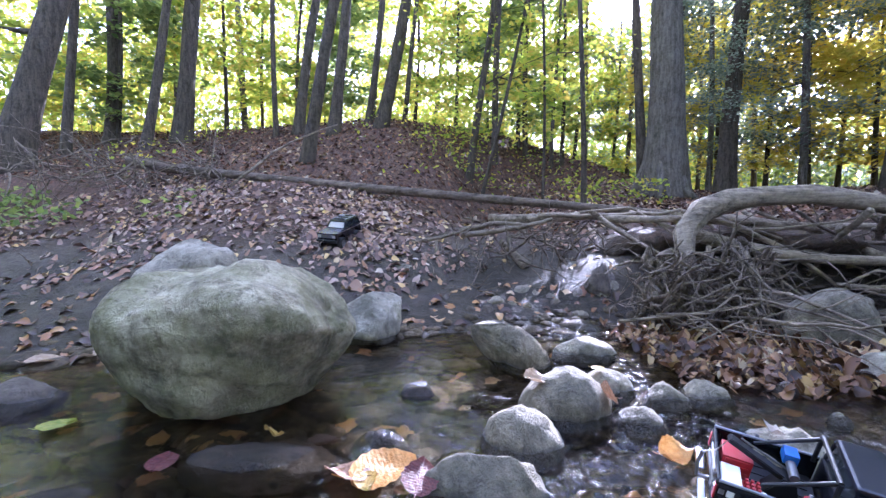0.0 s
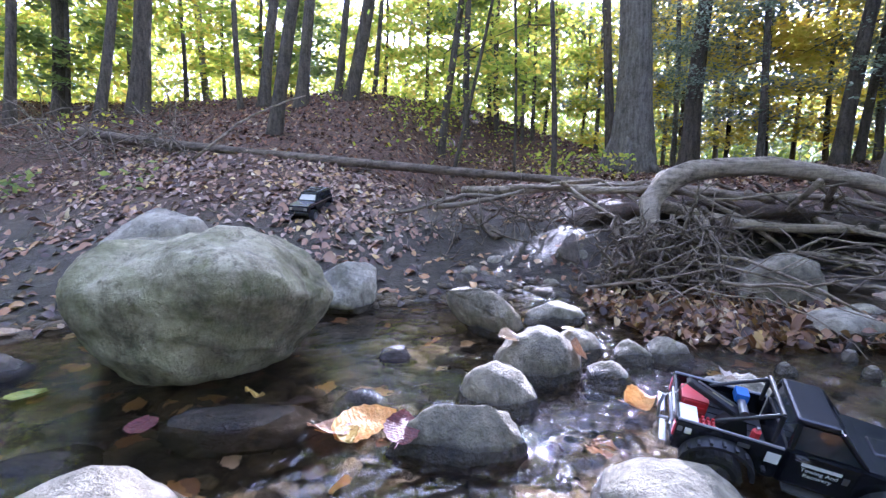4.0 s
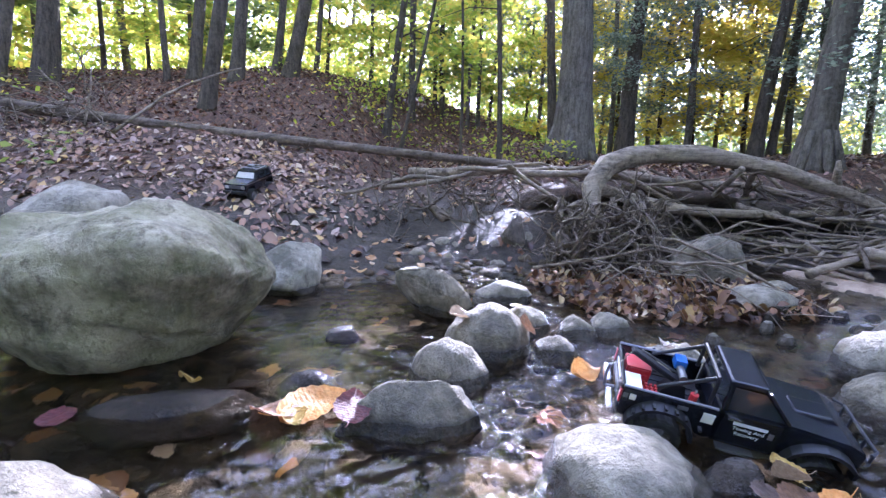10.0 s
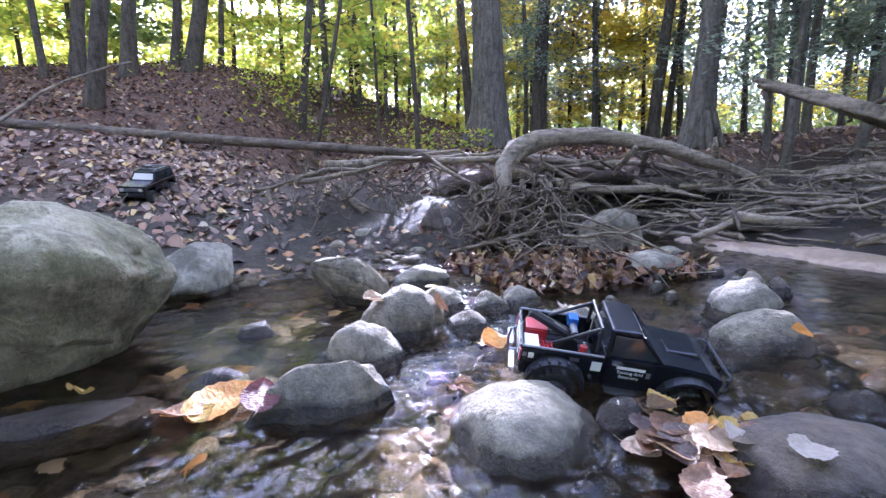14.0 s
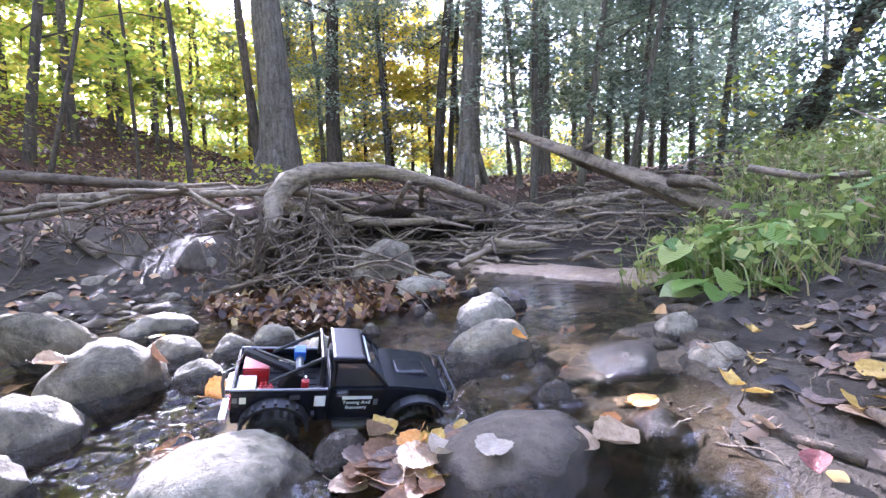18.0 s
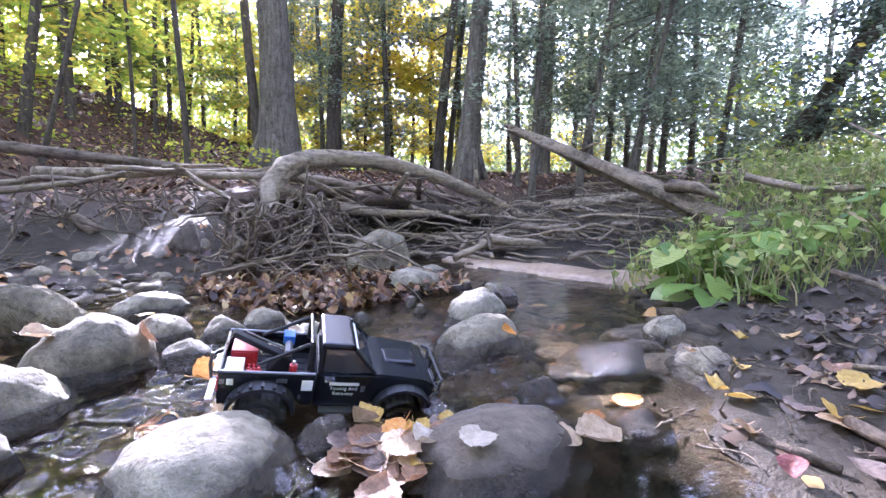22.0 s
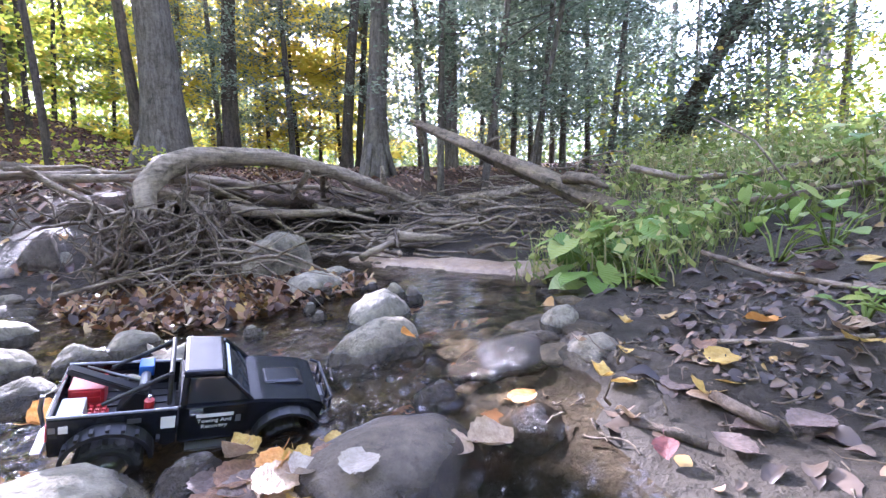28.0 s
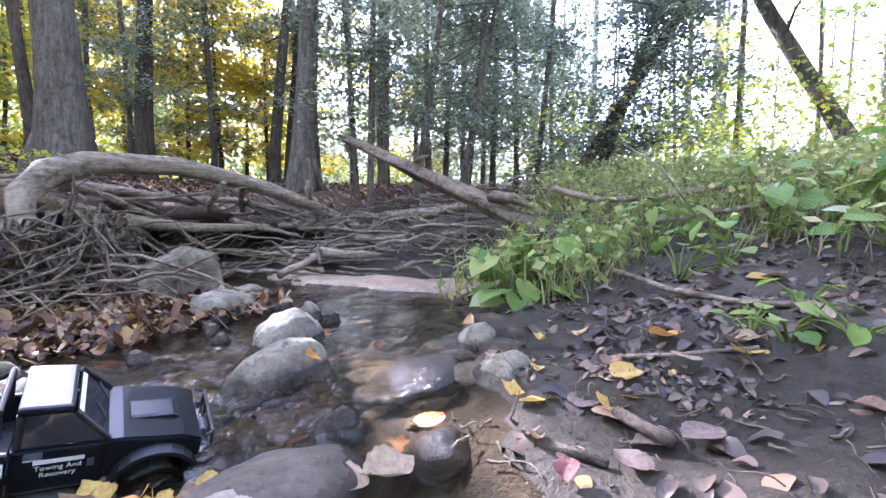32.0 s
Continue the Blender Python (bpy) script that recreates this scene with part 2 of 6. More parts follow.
MAT_LEAF_WEED = leaf_material("weed_leaves", [(0.0, (0.15, 0.21, 0.05)), (0.5, (0.31, 0.38, 0.09)), (0.8, (0.48, 0.5, 0.16)), (0.9, (0.55, 0.48, 0.22)), (1.0, (0.38, 0.28, 0.17))], 0.45, 0.4)
MAT_GRASS = leaf_material("grass_blades", [(0.0, (0.16, 0.22, 0.06)), (0.5, (0.3, 0.36, 0.12)), (0.8, (0.42, 0.36, 0.18)), (1.0, (0.5, 0.42, 0.26))], 0.4, 0.5)
MAT_LITTER = leaf_material("fallen_leaves", [(0.0, (0.07, 0.042, 0.032)), (0.22, (0.16, 0.1, 0.074)), (0.42, (0.25, 0.16, 0.115)), (0.6, (0.34, 0.19, 0.11)), (0.74, (0.43, 0.32, 0.25)),
                                             (0.86, (0.33, 0.17, 0.1)), (0.93, (0.6, 0.42, 0.14)), (1.0, (0.52, 0.43, 0.33))], 0.12, 0.5)
MAT_WETLEAF = leaf_material("wet_leaves", [(0.0, (0.025, 0.016, 0.013)), (0.3, (0.075, 0.042, 0.028)), (0.55, (0.19, 0.095, 0.045)), (0.78, (0.34, 0.17, 0.065)), (0.93, (0.4, 0.24, 0.09)), (1.0, (0.48, 0.36, 0.24))], 0.1, 0.3)
MAT_HEAP = leaf_material("heaped_leaves", [(0.0, (0.03, 0.017, 0.011)), (0.35, (0.1, 0.05, 0.025)), (0.62, (0.22, 0.11, 0.05)), (0.82, (0.32, 0.19, 0.09)), (0.93, (0.42, 0.28, 0.09)), (1.0, (0.46, 0.37, 0.26))], 0.12, 0.4)
MAT_RUST = leaf_material("rust_litter", [(0.0, (0.025, 0.014, 0.01)), (0.35, (0.085, 0.042, 0.026)), (0.65, (0.17, 0.085, 0.048)), (0.88, (0.27, 0.14, 0.075)), (0.96, (0.36, 0.25, 0.12)), (1.0, (0.4, 0.33, 0.24))], 0.1, 0.85)
MAT_TRODDEN = leaf_material("trodden_leaves", [(0.0, (0.03, 0.023, 0.018)), (0.4, (0.08, 0.058, 0.043)), (0.75, (0.14, 0.1, 0.072)), (0.93, (0.24, 0.155, 0.095)), (0.97, (0.4, 0.26, 0.08)), (1.0, (0.34, 0.26, 0.21))], 0.08, 0.38)


# ---------------------------------------------------------------- the ground
CREEK = np.array([(-7, 2.7), (-3, 1.95), (-1.5, 1.5), (-0.75, 1.72), (-0.1, 1.86), (0.3, 1.98), (0.62, 2.04), (0.88, 2.04), (1.15, 2.12), (1.35, 2.4), (1.7, 2.55),
                  (2.2, 2.5), (2.3, 2.1), (2.05, 1.65), (2.15, 1.05), (2.2, 0.68), (1.95, 0.54), (1.46, 0.3), (1.2, 0.12), (1.04, 0.02), (0.9, -0.05), (0.75, -0.3),
                  (0.7, -0.9), (0.6, -5), (-7, -5)])


def creek_distance(x, y):
    """Distance from the water's edge: positive on land."""
    x, y = np.asarray(x, float), np.asarray(y, float)
    best, inside = np.full(x.shape, 1e9), np.zeros(x.shape, bool)
    for (ax, ay), (bx, by) in zip(CREEK, np.roll(CREEK, -1, 0)):
        ex, ey = bx - ax, by - ay
        s = np.clip(((x - ax) * ex + (y - ay) * ey) / (ex * ex + ey * ey), 0, 1)
        best = np.minimum(best, np.hypot(x - ax - s * ex, y - ay - s * ey))
        if by != ay:
            inside ^= ((ay > y) != (by > y)) & (x < ex * (y - ay) / (by - ay) + ax)
    return np.where(inside, -best, best) + 0.028 * waves(x, y, 0.07, 77)


def smooth(a, b, v):
    s = np.clip((v - a) / (b - a), 0, 1)
    return s * s * (3 - 2 * s)


def waves(x, y, scale, seed):
    """Cheap smooth noise, about -1 to 1."""
    rs = np.random.RandomState(seed)
    out = 0
    for k in range(7):
        a, p, f = rs.uniform(0, 6.283), rs.uniform(0, 6.283), rs.uniform(0.6, 1.7) / scale
        out = out + np.sin((x * np.cos(a) + y * np.sin(a)) * f + p + 0.7 * np.sin((x * np.sin(a) - y * np.cos(a)) * f * 0.8 + p * 2))
    return out / 4


def ground(x, y):
    """Height of the ground over the water level."""
    x, y = np.asarray(x, float), np.asarray(y, float)
    d = creek_distance(x, y)
    land = np.maximum(d, 0)
    hill = np.interp(land, [0, 0.5, 0.95, 2.0, 4.5, 8, 12, 40], [0, 0.13, 0.29, 0.66, 1.45, 2.5, 2.85, 3.0])
    flat = np.interp(land, [0, 0.12, 0.3, 0.55, 1.2, 4, 8, 40], [0, 0.1, 0.3, 0.4, 0.52, 0.72, 1.0, 1.3])
    right = np.interp(land, [0, 0.4, 0.8, 1.3, 1.9, 4, 40], [0.01, 0.06, 0.14, 0.3, 0.5, 0.75, 0.9])
    bar = np.interp(land, [0, 0.35, 0.8, 1.8, 4, 40], [0.01, 0.025, 0.1, 0.3, 0.5, 1.0])
    lean = x - 0.32 * np.maximum(y - 2.5, 0)
    past = np.maximum(y - 3, 0)
    fall = np.clip((lean - 0.4 + 0.64 * past) / (0.9 + 0.48 * past), 0, 1)
    h = hill + (flat - hill) * fall * fall * (3 - 2 * fall)
    far = smooth(1.75, 2.3, x) * smooth(2.9, 2.3, y)
    h = h + (bar - h) * far
    side = smooth(0.95, 0.35, y - 0.08 * x) * smooth(0.3, 0.6, x)
    h = h + (right - h) * side
    spit = 0.085 * np.exp(-(((x - 1.12) / 0.34) ** 2 + ((y - 1.62) / 0.3) ** 2) * 1.3)
    bed = -0.03 - 0.075 * smooth(0, 0.5, -d) + 0.012 * waves(x, y, 0.06, 3)
    rough = 0.010 * waves(x, y, 0.11, 1) + 0.004 * waves(x, y, 0.035, 2) + 0.05 * waves(x, y, 0.8, 5) * smooth(1.0, 4, land)
    h = np.where(d > 0, h + rough * smooth(0, 0.15, d), bed * smooth(0, 0.12, -d))
    gully = 0.55 * np.exp(-((x - 0.55 - 0.1 * (y - 5)) / 0.55) ** 2) * smooth(3.2, 4.2, y) * smooth(9, 6.5, y)
    slope = 1.25 * np.exp(-((x - 1.6) / 2.6) ** 2 - ((y - 12.5) / 3.2) ** 2)
    lumps = 0.016 * waves(x, y, 0.05, 31) * smooth(0.0, 0.12, d) * smooth(1.2, 0.5, y) * smooth(0.4, 0.8, x)
    mound = 0.3 * np.exp(-((x - 2.6) / 1.3) ** 2 - ((y - 9.5) / 1.8) ** 2)
    return h - gully * 0.6 + mound + slope + lumps + np.maximum(spit - 0.02, 0) * (d < 0.2) * 1.35


def ground_sheet():
    """One sheet out to the horizon, finest near the camera."""
    near = np.arange(-2.4, 4.6001, 0.03)
    xs = np.concatenate([-np.geomspace(900, 2.6, 46), near, np.geomspace(4.75, 900, 46)])
    near = np.arange(-1.0, 5.2001, 0.03)
    ys = np.concatenate([-np.geomspace(900, 1.15, 40), near, np.geomspace(5.35, 900, 56)])
    gx, gy = np.meshgrid(xs, ys)
    gz = ground(gx, gy)
    verts = np.stack([gx, gy, gz], -1).reshape(-1, 3)
    nx, ny = len(xs), len(ys)
    i = (np.arange(ny - 1)[:, None] * nx + np.arange(nx - 1)[None]).ravel()
    return array_object("ground", verts, np.stack([i, i + 1, i + 1 + nx, i + nx], 1), MAT_MUD, smooth_faces=True)


tagged(ground_sheet(), "dark muddy creek bank and wooded hillside strewn with litter", "ground", kind="structure")


def water_sheet():
    """The creek's surface: quick ripples in the riffle, calmer pools."""
    xs = np.concatenate([np.linspace(-7, -1.4, 40), np.arange(-1.38, 2.3001, 0.008)])
    ys = np.concatenate([np.linspace(-5, -0.2, 30), np.arange(-0.185, 2.6001, 0.008)])
    gx, gy = np.meshgrid(xs, ys)
    riffle = np.exp(-(((gx - 0.5) / 0.42) ** 2 + ((gy - 0.72) / 0.45) ** 2)) + 0.8 * np.exp(-(((gx - 0.5) / 0.3) ** 2 + ((gy - 2.1) / 0.3) ** 2)) + 0.6 * np.exp(-(((gx - 0.95) / 0.36) ** 2 + ((gy - 0.5) / 0.3) ** 2))
    amp = 0.0011 + 0.0105 * np.clip(riffle, 0, 1)
    gz = amp * (0.6 * waves(gx, gy, 0.022, 21) + 0.6 * waves(gx, gy, 0.0085, 22)) + 0.0012 * waves(gx, gy, 0.07, 23)
    verts = np.stack([gx, gy, gz], -1).reshape(-1, 3)
    nx, ny = len(xs), len(ys)
    i = (np.arange(ny - 1)[:, None] * nx + np.arange(nx - 1)[None]).ravel()
    return array_object("water", verts, np.stack([i, i + 1, i + 1 + nx, i + nx], 1), MAT_WATER, smooth_faces=True)


water = water_sheet()
water.visible_shadow = False
tagged(water, "shallow brown creek water with rippled glittering surface", "water", kind="structure")


def sandbar():
    """Pale wet sand at the far end of the pool."""
    xs, ys = np.linspace(1.95, 2.75, 40), np.linspace(0.55, 1.85, 60)
    gx, gy = np.meshgrid(xs, ys)
    d = creek_distance(gx, gy)
    gz = np.where((d > -0.03) & (d < 0.22 + 0.08 * waves(gx, gy, 0.1, 40)), ground(gx, gy) + 0.012, ground(gx, gy) - 0.05)
    verts = np.stack([gx, gy, gz], -1).reshape(-1, 3)
    i = (np.arange(59)[:, None] * 40 + np.arange(39)[None]).ravel()
    return array_object("sandbar", verts, np.stack([i, i + 1, i + 41, i + 40], 1), MAT_SAND, smooth_faces=True)


tagged(sandbar(), "pale pinkish wet sand at the end of the pool", "sandbar", kind="structure")


def cut_bank():
    """The undercut edge of the far bank: a shelf of rooty earth above a dark hollow."""
    line = [(0.8, 2.8, 0.2), (0.95, 2.62, 0.3), (1.1, 2.52, 0.4), (1.3, 2.44, 0.43), (1.8, 2.5, 0.43), (2.3, 2.46, 0.41), (2.8, 2.36, 0.36), (3.3, 2.2, 0.29)]
    t = np.linspace(0, 1, 150)
    k = np.linspace(0, 1, len(line))
    cx, cy, cz = (np.interp(t, k, [p[i] for p in line]) for i in range(3))
    ring = [(0.75, -0.1), (0.6, 0.0), (0.4, 0.012), (0.2, 0.01), (0.06, 0.0), (0.0, -0.022), (0.0, -0.05), (0.05, -0.085), (0.16, -0.12), (0.34, -0.2), (0.5, -0.32), (0.52, -0.5)]
    verts = []
    for i in range(150):
        ease = math.sin(math.pi * t[i]) ** 0.35
        for b, (back, up) in enumerate(ring):
            p = Vector((cx[i], cy[i] + back, cz[i] + up * (0.4 + 0.6 * ease) - 0.25 * (1 - ease)))
            q = p + 0.1 * noise.noise_vector(p * 3.1) + 0.045 * noise.noise_vector(p * 9) + 0.014 * noise.noise_vector(p * 28)
            verts.append((q.x, q.y, p.z + (q.z - p.z) * 0.45))
    m = len(ring)
    i = (np.arange(149)[:, None] * m + np.arange(m - 1)[None]).ravel()
    return array_object("cut_bank", verts, np.stack([i, i + m, i + m + 1, i + 1], 1), MAT_MUD, smooth_faces=True)


tagged(cut_bank(), "overhanging shelf of dark rooty earth along the bank", "bank", kind="structure")


# ---------------------------------------------------------------- rocks
def rock_mesh(w, d, h, seed, rough=0.17, facets=8, cuts=4, cut_depth=0.74, undercut=0.0):
    """A stone: a ball, cut by a few worn facets, roughened and squashed; z = 0 is its lowest point."""
    rs = np.random.RandomState(seed * 7 + 1)
    planes = []
    for k in range(facets):
        v = Vector(rs.normal(0, 1, 3)).normalized()
        planes.append((v, rs.uniform(cut_depth, cut_depth + 0.18)))
    bm = bmesh.new()
    bmesh.ops.create_icosphere(bm, subdivisions=cuts, radius=1)
    off = Vector((seed * 3.7, seed * 1.9, seed * 5.3))
    for v in bm.verts:
        p = v.co.normalized()
        k = 1 + rough * 1.3 * noise.noise(p * 1.1 + off) + rough * 0.6 * noise.noise(p * 2.6 + off)
        p = p * k
        for axis, far in planes:
            s = p.dot(axis) - far
            if s > 0:
                p = p - axis * s * 0.88
        p = p * (1 + rough * 0.3 * noise.noise(p * 5 + off) + rough * 0.14 * noise.noise(p * 13 + off) + rough * 0.07 * noise.noise(p * 30 + off))
        f = min(1.1, max(0.92, 1.0 + 0.1 * (0.1 - p.z)))
        p.x, p.y = p.x * f, p.y * f
        if p.z > 0:
            p.z = p.z ** 0.82
        if undercut and p.z < 0.1:
            f = 1 - undercut * min(1, (0.1 - p.z) / 0.95) ** 1.6
            p.x, p.y = p.x * f, p.y * f
        v.co = Vector((p.x * w / 2, p.y * d / 2, p.z * h / 2))
    low = min(v.co.z for v in bm.verts)
    high = max(v.co.z for v in bm.verts)
    for v in bm.verts:
        v.co.z = (v.co.z - low) * h / (high - low)
    return bm


WORN = {2, 10, 13, 14, 24, 25, 26, 33, 45}  # stones worn round


def rock(label, x, y, top, w, d, sink, seed, material=None, turn=0, name="rock", group="stones in the creek", **shape):
    """A stone whose top is at the height top, and which reaches sink below the water level."""
    if seed in WORN:
        shape = dict(shape, facets=5, cut_depth=0.84, rough=0.14)
    ob = mesh_object(name, rock_mesh(w * 1.06, d * 1.06, top + sink, seed, **shape), material or MAT_ROCK)
    ob.matrix_world = pose(x, y, -sink, 0, 0, turn)
    return tagged(ob, label, name, group)


for spec in [
    ("round grey stone standing out of the creek", 0.31, 1.06, 0.13, 0.22, 0.2, 0.14, 2),
    ("light grey stone half hidden behind the great boulder", -0.33, 1.84, 0.2, 0.27, 0.3, 0.12, 3, MAT_PALE),
    ("flat grey stone beside the rounded one", 0.46, 1.2, 0.075, 0.17, 0.15, 0.12, 5),
    ("low smooth grey stone in the shallows", 0.51, 1.54, 0.075, 0.23, 0.15, 0.12, 6, MAT_PALE),
    ("small grey stone beside the riffle", 0.6, 1.13, 0.06, 0.14, 0.12, 0.1, 7),
    ("small pale wet stone beside the riffle", 0.72, 1.15, 0.06, 0.16, 0.13, 0.1, 8, MAT_PALE),
    ("wet bluish stone in the riffle", 0.48, 0.99, 0.055, 0.14, 0.13, 0.1, 9),
    ("dark rounded wet stone in the riffle", 0.17, 0.9, 0.1, 0.18, 0.18, 0.13, 10),
    ("broad grey stone mostly under water", 0.665, 0.79, 0.1, 0.17, 0.15, 0.14, 12),
    ("large pale speckled stone in the riffle", 0.375, 0.495, 0.074, 0.255, 0.215, 0.14, 13, MAT_PALE),
    ("smooth pale grey stone near the boulder", -0.5, 0.52, 0.09, 0.26, 0.22, 0.14, 14, MAT_PALE),
    ("dark wet slab under the great boulder", -0.41, 0.86, 0.02, 0.33, 0.17, 0.12, 15, MAT_BROWN),
    ("small wet stone under the ripples", -0.15, 0.94, 0.022, 0.13, 0.11, 0.1, 16, MAT_BROWN),
    ("small wet stone breaking the surface", -0.08, 1.22, 0.03, 0.11, 0.07, 0.1, 17, MAT_BROWN),
    ("dark stone near the boulder in shallow water", -1.2, 1.15, 0.07, 0.24, 0.22, 0.13, 19, MAT_BROWN),
    ("dark sunken stone by the boulder", -0.72, 0.72, 0.012, 0.2, 0.14, 0.12, 20, MAT_BROWN),
    ("rounded grey stone at the foot of the drift pile", 1.55, 1.73, 0.225, 0.36, 0.25, 0.14, 21),
    ("flat grey stone beside sodden leaves", 1.44, 1.3, 0.09, 0.32, 0.22, 0.13, 22),
    ("flat slab at the pool's edge", 1.72, 1.5, 0.05, 0.26, 0.18, 0.12, 23),
    ("broad dark stone with a leaf on it", 1.08, 0.615, 0.082, 0.27, 0.19, 0.13, 24),
    ("pale rounded stone in the stream", 1.265, 0.79, 0.1, 0.22, 0.18, 0.13, 25, MAT_PALE),
    ("small round stone in the stream", 1.52, 0.95, 0.065, 0.09, 0.08, 0.1, 26),
    ("small brown stone in the stream", 1.53, 0.87, 0.06, 0.075, 0.07, 0.1, 27, MAT_BROWN),
    ("small grey stone in the stream", 1.36, 0.78, 0.05, 0.08, 0.07, 0.1, 28),
    ("flat stone just under the surface", 1.27, 0.33, 0.022, 0.36, 0.22, 0.12, 30, MAT_BROWN),
    ("pale stone at the muddy edge", 1.49, 0.29, 0.075, 0.13, 0.12, 0.13, 31, MAT_PALE),
    ("broad flat stone in the muddy bank", 1.33, 0.15, 0.05, 0.24, 0.17, 0.12, 32),
    ("broad smooth brown stone just awash", 0.715, 0.26, 0.055, 0.34, 0.25, 0.13, 33, MAT_BROWN),
    ("wet reddish stone beside drifted leaves", 0.55, 0.475, 0.03, 0.09, 0.08, 0.1, 34, MAT_BROWN),
    ("small dark stone in fast water", 0.96, 0.34, 0.03, 0.1, 0.08, 0.1, 35, MAT_BROWN),
    ("dark stone under fast water", 0.98, 0.14, 0.015, 0.16, 0.12, 0.1, 36, MAT_BROWN),
]:
    rock(*spec)


def broken_rock(label, x, y, top, w, d, sink, seed, material, turn=0, group="stones in the creek", tip=0.0):
    """A stone broken along flat planes: a hull of few points with worn edges."""
    rs = np.random.RandomState(seed)
    bm = bmesh.new()
    for k in range(15):
        p = rs.normal(0, 1, 3)
        p /= np.linalg.norm(p)
        bm.verts.new((p[0] * w * 0.56, p[1] * d * 0.56, (p[2] + tip * p[0]) * (top + sink) * 0.5))
    bmesh.ops.convex_hull(bm, input=bm.verts)
    bmesh.ops.delete(bm, geom=[v for v in bm.verts if not v.link_faces], context="VERTS")
    bmesh.ops.bevel(bm, geom=bm.edges[:], offset=0.009, segments=2, affect="EDGES")
    bmesh.ops.triangulate(bm, faces=bm.faces)
    bmesh.ops.subdivide_edges(bm, edges=[e for e in bm.edges if e.calc_length() > 0.03], cuts=4, use_grid_fill=True)
    bmesh.ops.triangulate(bm, faces=bm.faces)
    for v in bm.verts:
        v.co += Vector((0.5, 0.5, 1)) * (0.007 * noise.noise(v.co * 22 + Vector((seed, 0, 0))) + 0.003 * noise.noise(v.co * 70))
    low, high = min(v.co.z for v in bm.verts), max(v.co.z for v in bm.verts)
    for v in bm.verts:
        v.co.z = (v.co.z - low) * (top + sink) / (high - low)
    ob = mesh_object("rock", bm, material)
    ob.matrix_world = pose(x, y, -sink, 0, 0, turn)
    return tagged(ob, label, "rock", group)


broken_rock("angular slanted grey stone in shallow water", 0.22, 1.42, 0.16, 0.28, 0.17, 0.1, 4, MAT_ROCK, -28, tip=-0.45)
rock("jagged grey stone with a red leaf on it", 0.055, 0.71, 0.09, 0.25, 0.17, 0.1, 46, MAT_ROCK, -20, facets=10, cut_depth=0.5, rough=0.25)
broken_rock("brown block of stone set in the bank", 0.82, 2.3, 0.27, 0.2, 0.16, -0.06, 43, MAT_BROWN, 12, "stones on the bank")
rock("pale round stone on the muddy bank", -0.26, 2.62, 0.235, 0.16, 0.13, -0.1, 44, MAT_PALE, group="stones on the bank")
rock("pale boulder top behind the great boulder", -0.92, 1.55, 0.44, 0.36, 0.34, 0.06, 45, MAT_PALE, group="stones on the bank")
rs = np.random.RandomState(3)
for k in range(30):
    x, y, w = rs.uniform(0.1, 0.95), rs.uniform(1.75, 2.45), rs.uniform(0.05, 0.13)
    rock("small wet stone in the glinting shallows", x, y, max(0.0, float(ground(x, y))) + rs.uniform(0.012, 0.03), w, w * 0.8, 0.07, 60 + k, MAT_ROCK if k % 2 else MAT_BROWN, cuts=3)
for k in range(5):
    t = (k + rs.uniform(0, 0.8)) / 5
    x, y, w = 0.78 + 0.75 * t + rs.uniform(-0.05, 0.05), -0.28 + 0.58 * t + rs.uniform(-0.04, 0.06), rs.uniform(0.04, 0.1)
    rock("small dark stone in the muddy shore", x, y, rs.uniform(0.01, 0.03), w, w * 0.8, 0.06, 100 + k, MAT_BROWN if k % 3 else MAT_ROCK, cuts=3)
for k in range(10):
    x, y, w = rs.uniform(0.85, 1.75), rs.uniform(0.9, 1.25), rs.uniform(0.04, 0.09)
    rock("small stone at the edge of sodden leaves", x, y, rs.uniform(0.01, 0.035), w, w * 0.8, 0.07, 80 + k, MAT_ROCK if k % 2 else MAT_BROWN, cuts=3)

